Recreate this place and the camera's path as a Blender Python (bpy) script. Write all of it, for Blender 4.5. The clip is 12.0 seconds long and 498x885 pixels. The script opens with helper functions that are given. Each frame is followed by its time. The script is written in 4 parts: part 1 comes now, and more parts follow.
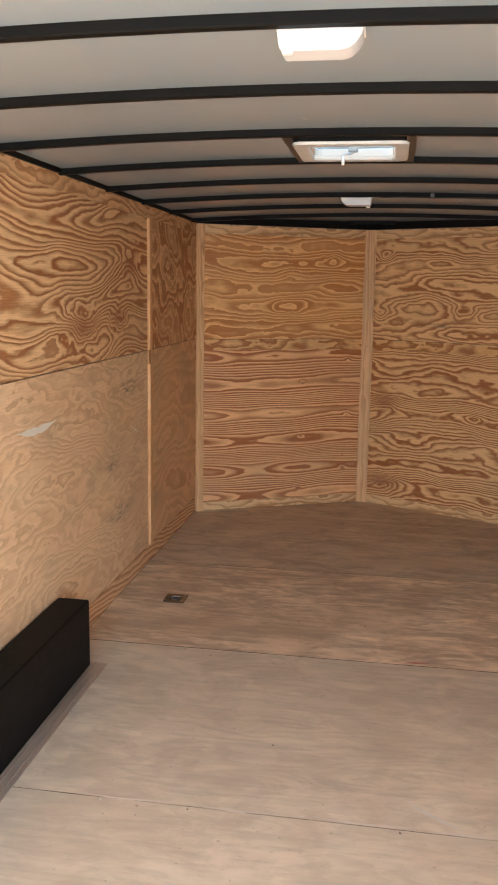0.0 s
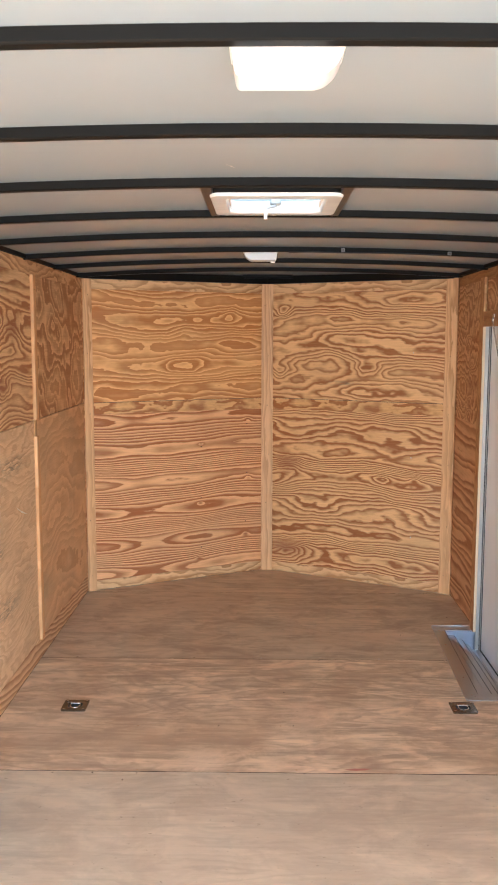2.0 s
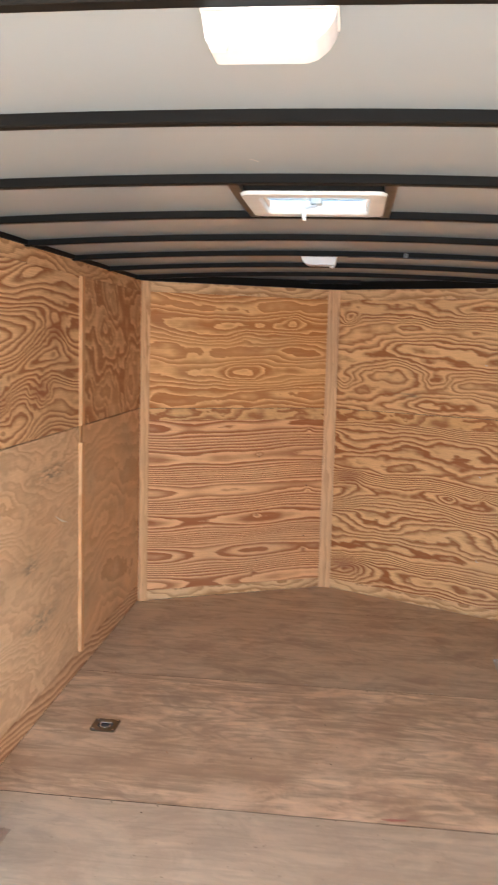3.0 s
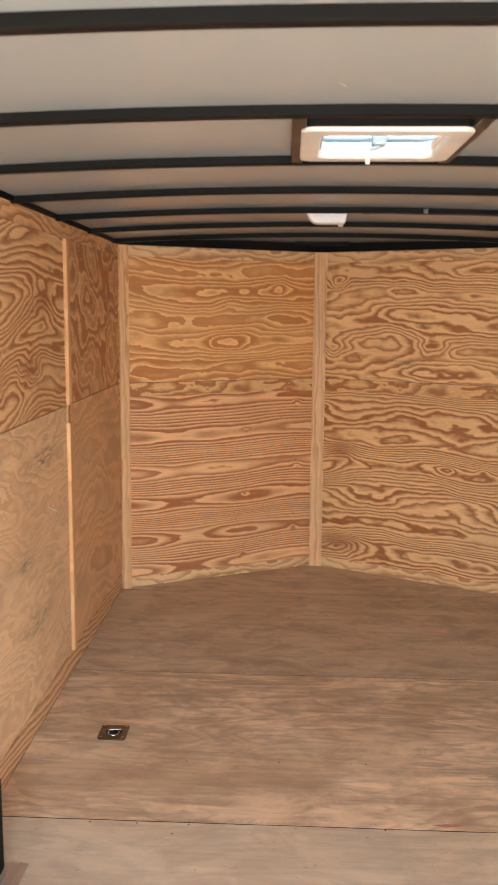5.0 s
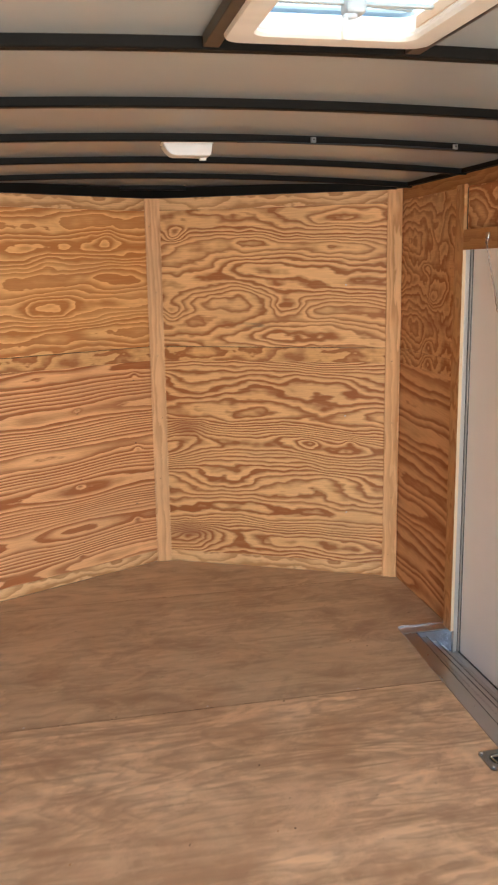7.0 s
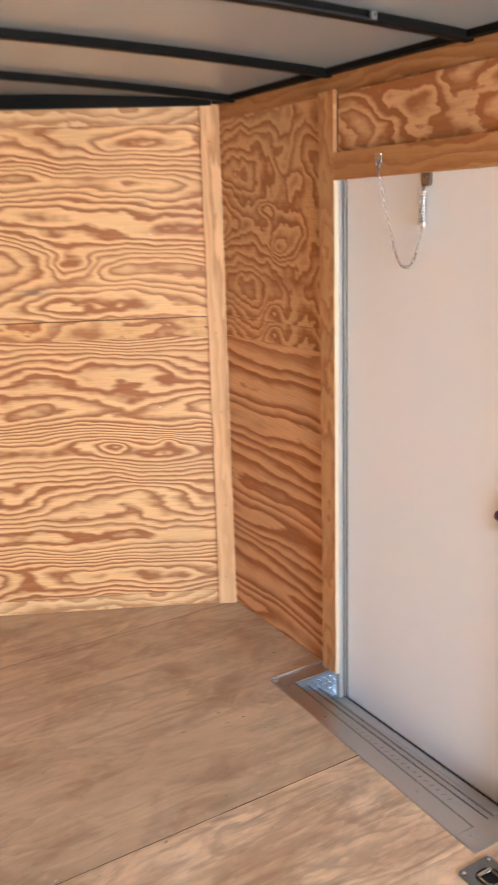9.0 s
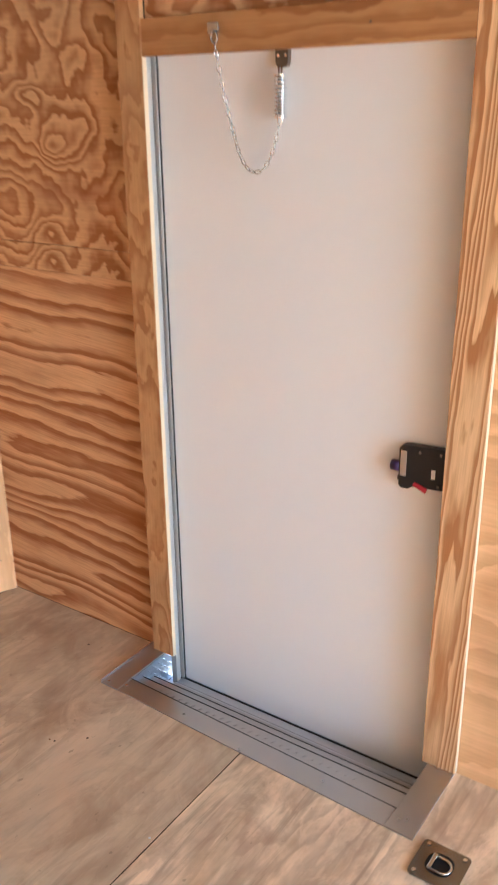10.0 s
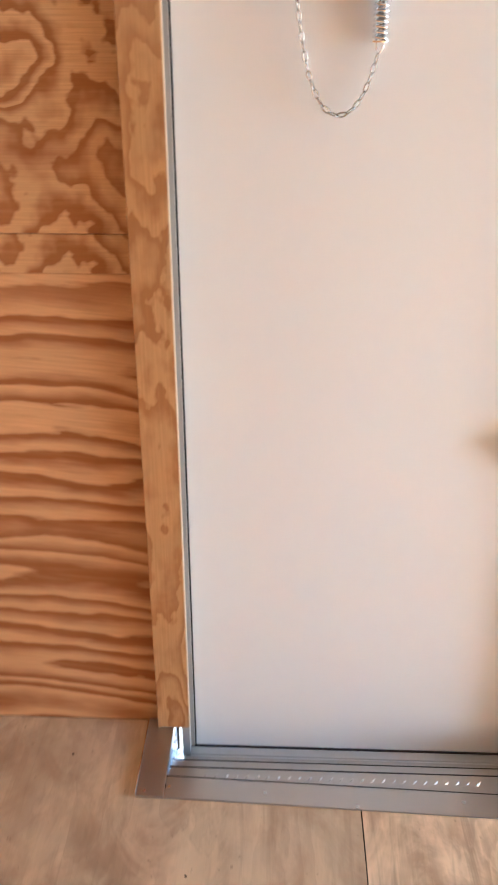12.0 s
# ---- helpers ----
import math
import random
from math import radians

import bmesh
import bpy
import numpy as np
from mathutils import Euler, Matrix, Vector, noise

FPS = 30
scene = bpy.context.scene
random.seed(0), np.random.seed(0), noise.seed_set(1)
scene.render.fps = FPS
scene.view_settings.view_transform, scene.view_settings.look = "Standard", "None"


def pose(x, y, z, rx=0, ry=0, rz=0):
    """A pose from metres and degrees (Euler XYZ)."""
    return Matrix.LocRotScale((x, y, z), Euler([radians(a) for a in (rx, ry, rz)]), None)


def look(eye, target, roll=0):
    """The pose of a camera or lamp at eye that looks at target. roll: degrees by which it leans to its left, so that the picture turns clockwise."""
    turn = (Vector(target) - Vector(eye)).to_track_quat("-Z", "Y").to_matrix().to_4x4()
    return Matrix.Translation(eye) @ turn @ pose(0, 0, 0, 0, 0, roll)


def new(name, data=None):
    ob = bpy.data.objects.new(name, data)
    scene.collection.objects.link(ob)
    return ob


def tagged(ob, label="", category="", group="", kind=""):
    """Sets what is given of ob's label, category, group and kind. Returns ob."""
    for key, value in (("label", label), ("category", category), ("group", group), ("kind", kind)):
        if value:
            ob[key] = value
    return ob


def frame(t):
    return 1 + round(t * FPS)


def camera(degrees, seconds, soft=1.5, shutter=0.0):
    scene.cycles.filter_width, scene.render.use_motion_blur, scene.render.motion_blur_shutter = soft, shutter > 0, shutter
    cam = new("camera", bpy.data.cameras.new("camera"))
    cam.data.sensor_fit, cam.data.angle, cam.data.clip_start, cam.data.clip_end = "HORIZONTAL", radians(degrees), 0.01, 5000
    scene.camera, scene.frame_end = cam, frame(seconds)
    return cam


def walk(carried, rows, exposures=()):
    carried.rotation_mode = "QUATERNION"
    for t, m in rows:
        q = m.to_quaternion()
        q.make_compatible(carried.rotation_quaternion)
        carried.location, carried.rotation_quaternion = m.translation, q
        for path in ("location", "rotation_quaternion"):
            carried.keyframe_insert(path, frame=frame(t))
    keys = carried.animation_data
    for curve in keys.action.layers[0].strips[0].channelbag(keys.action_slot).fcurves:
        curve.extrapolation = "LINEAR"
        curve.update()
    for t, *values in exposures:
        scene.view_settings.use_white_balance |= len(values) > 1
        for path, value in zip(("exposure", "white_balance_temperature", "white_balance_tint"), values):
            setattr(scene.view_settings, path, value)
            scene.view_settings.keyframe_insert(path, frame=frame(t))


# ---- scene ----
cam = camera(32.3, 12.0, soft=1.85, shutter=0.5)
PATH = [
    (0, (0.172, -0.198, 1.634), (-0.141, 1.747, 1.287), 0.9),
    (0.5, (0.167, -0.075, 1.633), (-0.177, 1.864, 1.282), 0.7),
    (1, (0.078, 0.092, 1.67), (-0.092, 2.057, 1.339), 0.3),
    (1.5, (-0.007, 0.172, 1.706), (-0.059, 2.153, 1.436), 0.2),
    (2, (-0.027, 0.247, 1.709), (-0.06, 2.233, 1.47), 0.1),
    (2.5, (0.044, 0.384, 1.712), (-0.047, 2.364, 1.445), 0.6),
    (3, (0.128, 0.488, 1.735), (-0.099, 2.461, 1.501), 1.5),
    (3.2, (0.133, 0.511, 1.728), (-0.137, 2.481, 1.508), 1.7),
    (4.8, (-0.208, 0.73, 1.726), (-0.321, 2.709, 1.452), 0.6),
    (5, (-0.218, 0.797, 1.72), (-0.301, 2.772, 1.418), 0.5),
    (5.5, (-0.194, 0.993, 1.733), (-0.257, 2.962, 1.387), 0.4),
    (6, (-0.218, 1.16, 1.728), (-0.273, 3.125, 1.358), 0.8),
    (6.5, (-0.361, 1.352, 1.722), (-0.233, 3.309, 1.33), -0.3),
    (6.7, (-0.431, 1.433, 1.724), (-0.163, 3.373, 1.317), -0.8),
    (7.5, (-0.545, 1.860, 1.700), (-0.086, 3.772, 1.330), -0.6),
    (8.3, (-0.605, 2.312, 1.665), (-0.049, 4.202, 1.317), -0.6),
    (8.5, (-0.611, 2.450, 1.667), (0.099, 4.284, 1.302), -1.2),
    (9, (-0.555, 2.807, 1.661), (0.450, 4.464, 1.162), -1.75),
    (9.5, (-0.499, 3.205, 1.679), (0.767, 4.652, 1.126), 0.7),
    (10, (-0.578, 3.590, 1.655), (0.956, 4.650, 0.932), -0.75),
    (10.5, (-0.587, 3.951, 1.636), (1.031, 4.86, 0.892), -0.8),
    (11, (-0.542, 4.211, 1.666), (1.186, 4.871, 0.907), 0.33),
    (11.5, (-0.579, 4.607, 1.647), (1.185, 5.006, 0.793), 1.14),
    (12, (-0.480, 4.908, 1.670), (1.314, 4.978, 0.789), 0.0),
]
EXPOSURES = [(0.0, 2.20, 5880, 8), (1.0, 2.57, 5630, 8), (1.5, 2.72, 5780, 8), (2.5, 3.07, 5550, 8), (3.0, 2.83, 5650, 8), (3.2, 2.81, 5700, 8), (5.0, 2.83, 6100, 9), (5.5, 2.99, 6200, 9), (6.7, 2.91, 6300, 9),
             (8.5, 3.31, 5950, 8), (9.0, 3.62, 5550, 6), (9.5, 3.68, 5250, 5), (10.5, 3.70, 5250, 4), (11.0, 3.75, 5200, 4), (12.0, 3.87, 5350, 4)]
walk(cam, [(t, look(eye, target, roll)) for t, eye, target, roll in PATH], EXPOSURES)

# ---- world and light ----
world = bpy.data.worlds.new("world")
scene.world = world
world.use_nodes = True
wn = world.node_tree.nodes
sky = wn.new("ShaderNodeTexSky")
sky.sky_type = "NISHITA"
sky.sun_disc = False
sky.sun_elevation = radians(49)
sky.sun_rotation = radians(130)
world.node_tree.links.new(sky.outputs[0], wn["Background"].inputs[0])
wn["Background"].inputs[1].default_value = 0.15

sun = new("sun", bpy.data.lights.new("sun", "SUN"))
sun.data.energy, sun.data.angle, sun.data.color = 5.0, radians(0.5), (1.0, 0.95, 0.88)
sun.matrix_basis = look((0, 0, 0), (-0.50, 0.42, -0.76))

# daylight of the open rear end of the trailer
rear = new("rear_daylight", bpy.data.lights.new("rear_daylight", "AREA"))
rear.data.shape, rear.data.size, rear.data.size_y = "RECTANGLE", 2.36, 2.05
rear.data.energy, rear.data.color = 20.0, (0.80, 0.92, 1.0)
rear.matrix_basis = look((0, -0.62, 1.25), (-0.60, 0.38, 0.66))


# ---- materials ----
class Net:
    """A short way to wire a node material."""

    def __init__(self, name):
        self.mat = bpy.data.materials.new(name)
        self.mat.use_nodes = True
        self.nodes, self.links = self.mat.node_tree.nodes, self.mat.node_tree.links
        self.bsdf = self.nodes["Principled BSDF"]

    def put(self, socket, value):
        if isinstance(value, bpy.types.NodeSocket):
            self.links.new(value, socket)
        elif value is not None:
            socket.default_value = value

    def math(self, op, a, b=None, c=None):
        n = self.nodes.new("ShaderNodeMath")
        n.operation = op
        for s, v in zip(n.inputs, (a, b, c)):
            self.put(s, v)
        return n.outputs[0]

    def coords(self, scale=(1, 1, 1), shift=True, spread=37.0):
        tc = self.nodes.new("ShaderNodeTexCoord")
        mp = self.nodes.new("ShaderNodeMapping")
        mp.inputs["Scale"].default_value = scale
        self.put(mp.inputs["Vector"], tc.outputs["Object"])
        if shift:
            info = self.nodes.new("ShaderNodeObjectInfo")
            v = self.nodes.new("ShaderNodeCombineXYZ")
            for s, k in zip(v.inputs, (spread, spread * 0.7, spread * 1.3)):
                self.put(s, self.math("MULTIPLY", info.outputs["Random"], k))
            self.put(mp.inputs["Location"], v.outputs[0])
        return mp.outputs[0]

    def noise(self, vector, scale=1.0, detail=2.0, rough=0.5, distortion=0.0):
        n = self.nodes.new("ShaderNodeTexNoise")
        self.put(n.inputs["Vector"], vector)
        n.inputs["Scale"].default_value, n.inputs["Detail"].default_value = scale, detail
        n.inputs["Roughness"].default_value, n.inputs["Distortion"].default_value = rough, distortion
        return n.outputs["Fac"]

    def ramp(self, fac, stops):
        n = self.nodes.new("ShaderNodeValToRGB")
        e = n.color_ramp.elements
        while len(e) < len(stops):
            e.new(0.5)
        for el, (pos, col) in zip(e, stops):
            el.position = pos
            el.color = (*col, 1) if len(col) == 3 else col
        self.put(n.inputs[0], fac)
        return n.outputs[0]

    def mix(self, fac, a, b, kind="MIX"):
        n = self.nodes.new("ShaderNodeMix")
        n.data_type, n.blend_type = "RGBA", kind
        self.put(n.inputs[0], fac)
        self.put(n.inputs[6], (*a, 1) if isinstance(a, tuple) else a)
        self.put(n.inputs[7], (*b, 1) if isinstance(b, tuple) else b)
        return n.outputs[2]

    def bump(self, height, strength=0.2, distance=0.002):
        n = self.nodes.new("ShaderNodeBump")
        n.inputs["Strength"].default_value, n.inputs["Distance"].default_value = strength, distance
        self.put(n.inputs["Height"], height)
        self.put(self.bsdf.inputs["Normal"], n.outputs[0])

    def finish(self, color, rough=0.5, metal=0.0, spec=0.5):
        self.put(self.bsdf.inputs["Base Color"], (*color, 1) if isinstance(color, tuple) else color)
        self.put(self.bsdf.inputs["Roughness"], rough)
        self.put(self.bsdf.inputs["Metallic"], metal)
        self.put(self.bsdf.inputs["Specular IOR Level"], spec)
        return self.mat


def plywood(name, field=(0.9, 3.0), bands=16.0, slope=3.0, fade=0.0, light=(0.90, 0.60, 0.30), dark=(0.35, 0.125, 0.036),
            knots=(), rough=0.5, seed=0.0, grime=0.25, peel=0.30, swing=1.5, upright=False, stains=(), heart=(),
            taper=0.0, wave=5.0, second=0.0, ragged=1.3, tilt=0.0, fill=1.0):
    """Rotary-cut pine veneer: growth rings of a log unrolled upwards, so that the figure comes back once a turn (peel, in metres).
    taper: how far the rings' swing changes along the board; wave: how far the figure wanders; second: a second bulge of the log; ragged: jagged ring edges; tilt: fall of the grain;
    fill under 1: more late wood."""
    n = Net(name)
    base = n.coords((1, 1, 1), shift=False)
    sep = n.nodes.new("ShaderNodeSeparateXYZ")
    n.put(sep.inputs[0], base)
    u, z = (sep.outputs[2], sep.outputs[0]) if upright else (sep.outputs[0], sep.outputs[2])
    if tilt:
        z = n.math("MULTIPLY_ADD", u, tilt, z)

    def at(ku, kz, off):
        v = n.nodes.new("ShaderNodeCombineXYZ")
        n.put(v.inputs[0], n.math("MULTIPLY", u, ku))
        n.put(v.inputs[1], seed + off)
        n.put(v.inputs[2], n.math("MULTIPLY", z, kz))
        return v.outputs[0]

    # round the log: the angle, a little twisted along the board
    twist = n.noise(at(0.8, 0.25, 40.0), 1.0, 1.0)
    angle = n.math("MULTIPLY_ADD", z, 2 * math.pi / peel, n.math("MULTIPLY", twist, wave))
    radius = peel * field[1] / (2 * math.pi)
    log = n.nodes.new("ShaderNodeCombineXYZ")
    n.put(log.inputs[0], n.math("MULTIPLY_ADD", u, field[0], n.math("MULTIPLY", z, 0.35)))
    n.put(log.inputs[1], n.math("MULTIPLY_ADD", n.math("COSINE", angle), radius, seed))
    n.put(log.inputs[2], n.math("MULTIPLY_ADD", n.math("SINE", angle), radius, n.math("MULTIPLY", z, 0.12 * field[1])))
    f = n.noise(log.outputs[0], 1.0, 1.8, 0.45, 0.15)
    f = n.math("MULTIPLY_ADD", f, bands, n.math("MULTIPLY", z, slope))
    wander = n.noise(at(1.3, 0.5, 44.0), 1.0, 1.0)
    reach = n.math("MULTIPLY_ADD", n.math("SUBTRACT", wander, 0.5), swing * taper * 4.0, swing)
    f = n.math("MULTIPLY_ADD", n.math("SINE", angle), reach, f)
    if second:
        turn2 = n.math("MULTIPLY_ADD", angle, 2.0, n.math("MULTIPLY", wander, 7.0))
        f = n.math("MULTIPLY_ADD", n.math("SINE", turn2), second, f)
    jag = n.noise(at(field[0] * 6.5, field[1] * 3.2, 5.0), 1.0, 2.0, 0.5)
    f = n.math("MULTIPLY_ADD", jag, ragged, f)
    bend = n.noise(at(7.0, 9.0, 60.0), 1.0, 2.0)
    bend2 = n.noise(at(6.0, 11.0, 64.0), 1.0, 2.0)
    for ku, kz, kr, kh in knots:
        dx = n.math("MULTIPLY_ADD", n.math("SUBTRACT", bend, 0.5), kr * 1.5, n.math("MULTIPLY", n.math("SUBTRACT", u, ku), 0.55))
        dz = n.math("MULTIPLY_ADD", n.math("SUBTRACT", bend2, 0.5), kr * 1.2, n.math("SUBTRACT", z, kz))
        d2 = n.math("ADD", n.math("MULTIPLY", dx, dx), n.math("MULTIPLY", dz, dz))
        f = n.math("ADD", f, n.math("MULTIPLY", n.math("EXPONENT", n.math("MULTIPLY", d2, -1.0 / (kr * kr))), kh))
    wob = n.noise(at(14, 70, 9.0), 1.0, 2.0)
    f = n.math("ADD", f, n.math("MULTIPLY", wob, 0.30))
    band = n.math("POWER", n.math("FRACT", f), fill)
    each = n.nodes.new("ShaderNodeTexWhiteNoise")
    each.noise_dimensions = "1D"
    n.put(each.inputs["W"], n.math("ADD", n.math("FLOOR", f), seed))
    fibre = n.noise(at(6, 240, 2.0), 1.0, 3.0, 0.6)
    soft = n.noise(at(3.5, 60, 12.0), 1.0, 3.0, 0.6)
    wide = n.noise(at(1.3, 4.5, 20.0), 1.0, 2.0)
    tone = n.ramp(band, [(0.0, (0.70,) * 3), (0.10, (0.02,) * 3), (0.32, (0.04,) * 3), (0.56, (0.42,) * 3), (0.80, (0.88,) * 3), (0.99, (1.0,) * 3)])
    power = n.math("MULTIPLY", n.math("MULTIPLY_ADD", wide, 1.1, 0.80 - fade), n.math("MULTIPLY_ADD", each.outputs["Value"], 0.55, 0.55))
    amount = n.math("MULTIPLY", n.math("MULTIPLY", tone, power), n.math("MULTIPLY_ADD", soft, 0.7, 0.65))
    shade = n.ramp(n.noise(at(0.8, 3.6, 30.0), 1.0, 2.0), [(0.35, (0.0,) * 3), (0.68, (0.42,) * 3)])
    warm = tuple(a * 0.55 + b * 0.45 for a, b in zip(light, dark))
    col = n.mix(amount, n.mix(shade, light, warm), dark)
    col = n.mix(n.ramp(fibre, [(0.38, (0.0,) * 3), (0.75, (0.34,) * 3)]), col, tuple(c * 0.7 for c in dark))
    col = n.mix(n.ramp(soft, [(0.52, (0.0,) * 3), (0.8, (0.35,) * 3)]), col, warm)
    for su, sz, wu, wz in heart:
        du = n.math("DIVIDE", n.math("SUBTRACT", u, su), wu)
        dz = n.math("DIVIDE", n.math("SUBTRACT", z, sz), wz)
        fall = n.math("EXPONENT", n.math("MULTIPLY", n.math("ADD", n.math("MULTIPLY", du, du), n.math("MULTIPLY", dz, dz)), -1.0))
        col = n.mix(n.math("MULTIPLY", fall, n.math("MULTIPLY_ADD", soft, 0.9, 0.15)), col, (0.30, 0.085, 0.030))
    stain = n.noise(n.coords((0.9, 0.9, 1.4), True, 11.0), 2.0, 3.0, 0.6)
    col = n.mix(n.ramp(stain, [(0.5, (0.0,) * 3), (0.78, (grime,) * 3)]), col, (0.42, 0.28, 0.16))
    for su, sz, wu, wz in stains:
        du = n.math("DIVIDE", n.math("SUBTRACT", u, su), wu)
        dz = n.math("DIVIDE", n.math("SUBTRACT", z, sz), wz)
        fall = n.math("EXPONENT", n.math("MULTIPLY", n.math("ADD", n.math("MULTIPLY", du, du), n.math("MULTIPLY", dz, dz)), -1.0))
        streak = n.ramp(n.noise(at(9, 55, 50.0), 1.0, 4.0, 0.65, 1.2), [(0.40, (0.0,) * 3), (0.62, (0.85,) * 3)])
        col = n.mix(n.math("MULTIPLY", fall, streak), col, (0.16, 0.12, 0.085))
    n.bump(n.math("ADD", fibre, n.math("MULTIPLY", tone, 0.6)), 0.18, 0.0015)
    return n.finish(col, n.math("MULTIPLY_ADD", fibre, 0.25, rough - 0.1), 0.0, 0.35)


def straight_wood(name, light=(0.70, 0.45, 0.23), dark=(0.47, 0.24, 0.10), along="z"):
    """Sawn strip with straight grain along one axis."""
    n = Net(name)
    s = (34, 34, 1.2) if along == "z" else (1.2, 34, 34)
    g = n.noise(n.coords(s), 1.0, 3.0, 0.55, 0.4)
    blot = n.noise(n.coords((6, 6, 6)), 1.0, 2.0)
    col = n.mix(n.ramp(g, [(0.38, (0.0,) * 3), (0.66, (0.9,) * 3)]), light, dark)
    col = n.mix(n.ramp(blot, [(0.45, (0.0,) * 3), (0.75, (0.35,) * 3)]), col, dark)
    n.bump(g, 0.15, 0.001)
    return n.finish(col, 0.55, 0.0, 0.35)


def floor_wood(name, k, pale, tone=1.0):
    """Sealed, walked-on plywood with long soft grain across the trailer; k is the strength of its figure, pale the wear, tone how light the sheet is."""
    n = Net(name)
    long = n.noise(n.coords((1.5, 10, 1)), 1.0, 5.0, 0.60, 0.6)
    field = n.noise(n.coords((0.9, 3.2, 1)), 1.0, 2.0, 0.45, 0.3)
    jag = n.noise(n.coords((7, 22, 1)), 1.0, 2.0, 0.5)
    band = n.math("FRACT", n.math("ADD", n.math("MULTIPLY", field, 15.0), n.math("MULTIPLY", jag, 1.6)))
    cloud = n.noise(n.coords((2.2, 4.0, 1)), 1.0, 6.0, 0.68, 0.7)
    blotch = n.noise(n.coords((0.9, 1.3, 1)), 1.0, 4.0, 0.6, 0.5)
    fine = n.noise(n.coords((12, 110, 1)), 1.0, 3.0, 0.6)
    speck = n.noise(n.coords((46, 60, 1)), 1.0, 2.0)
    col = n.mix(n.ramp(long, [(0.37, (0.0,) * 3), (0.66, (k,) * 3)]), (0.79, 0.605, 0.405), (0.50, 0.35, 0.215))
    mottle = n.noise(n.coords((4.4, 6.0, 1)), 1.0, 4.0, 0.62, 0.6)
    col = n.mix(n.ramp(mottle, [(0.36, (0.62,) * 3), (0.54, (0.0,) * 3)]), col, (0.40, 0.25, 0.15))
    col = n.mix(n.ramp(mottle, [(0.52, (0.0,) * 3), (0.70, (0.55,) * 3)]), col, (0.84, 0.63, 0.42))
    streak = n.noise(n.coords((1.8, 22, 1)), 1.0, 3.0, 0.58, 0.9)
    col = n.mix(n.ramp(streak, [(0.54, (0.0,) * 3), (0.66, (0.50 * k,) * 3)]), col, (0.30, 0.205, 0.125))
    col = n.mix(n.math("MULTIPLY", n.ramp(band, [(0.0, (0.6,) * 3), (0.1, (0.0,) * 3), (0.5, (0.1,) * 3), (0.85, (0.70 * k,) * 3), (1.0, (0.6 * k,) * 3)]), blotch), col, (0.30, 0.19, 0.12))
    col = n.mix(n.ramp(cloud, [(0.52, (0.0,) * 3), (0.66, (0.8,) * 3)]), col, (0.80, 0.585, 0.385))
    col = n.mix(n.ramp(cloud, [(0.34, (0.50 * k,) * 3), (0.48, (0.0,) * 3)]), col, (0.34, 0.22, 0.14))
    col = n.mix(n.ramp(blotch, [(0.36, (0.40 * k,) * 3), (0.52, (0.0,) * 3)]), col, (0.45, 0.305, 0.19))
    pink = n.noise(n.coords((1.7, 2.3, 1), True, 23.0), 1.0, 3.0, 0.6)
    col = n.mix(n.ramp(pink, [(0.56, (0.0,) * 3), (0.72, (0.16,) * 3)]), col, (0.66, 0.40, 0.26))
    col = n.mix(pale, col, (0.57, 0.49, 0.37))
    col = n.mix(n.ramp(fine, [(0.52, (0.0,) * 3), (0.78, (0.13,) * 3)]), col, (0.27, 0.185, 0.125))
    col = n.mix(n.ramp(speck, [(0.70, (0.0,) * 3), (0.78, (0.5,) * 3)]), col, (0.19, 0.125, 0.08))
    col = n.mix(1.0, col, (tone, tone, tone), "MULTIPLY")
    n.bump(n.math("ADD", fine, long), 0.14, 0.001)
    return n.finish(col, n.math("MULTIPLY_ADD", cloud, 0.25, 0.32), 0.0, 0.45)


def plain(name, color, rough=0.5, metal=0.0, spec=0.5, vary=0.08, scale=14.0, bumpy=0.0, patchy=0.12):
    """Paint, plastic or metal with slight unevenness."""
    n = Net(name)
    a = n.noise(n.coords((scale,) * 3), 1.0, 4.0, 0.6)
    b = n.noise(n.coords((scale * 0.12,) * 3), 1.0, 2.0)
    col = n.mix(n.math("MULTIPLY", n.math("ADD", a, b), 0.5), tuple(min(1, c * (1 + vary)) for c in color), tuple(c * (1 - vary) for c in color))
    if bumpy:
        n.bump(a, bumpy, 0.001)
    return n.finish(col, n.math("MULTIPLY_ADD", a, patchy, max(0.02, rough - patchy / 2)), metal, spec)


def milky(name, color, share, rough=0.3, deep=0.85):
    """Thin white plastic that lets some light through."""
    n = Net(name)
    a = n.noise(n.coords((2.5, 9, 3)), 1.0, 3.0)
    col = n.mix(n.ramp(a, [(0.35, (0.0,) * 3), (0.7, (1.0,) * 3)]), color, tuple(c * deep for c in color))
    n.finish(col, rough)
    tr = n.nodes.new("ShaderNodeBsdfTranslucent")
    n.put(tr.inputs[0], col)
    mx = n.nodes.new("ShaderNodeMixShader")
    mx.inputs[0].default_value = share
    n.put(mx.inputs[1], n.bsdf.outputs[0])
    n.put(mx.inputs[2], tr.outputs[0])
    n.put(n.nodes["Material Output"].inputs["Surface"], mx.outputs[0])
    return n.mat


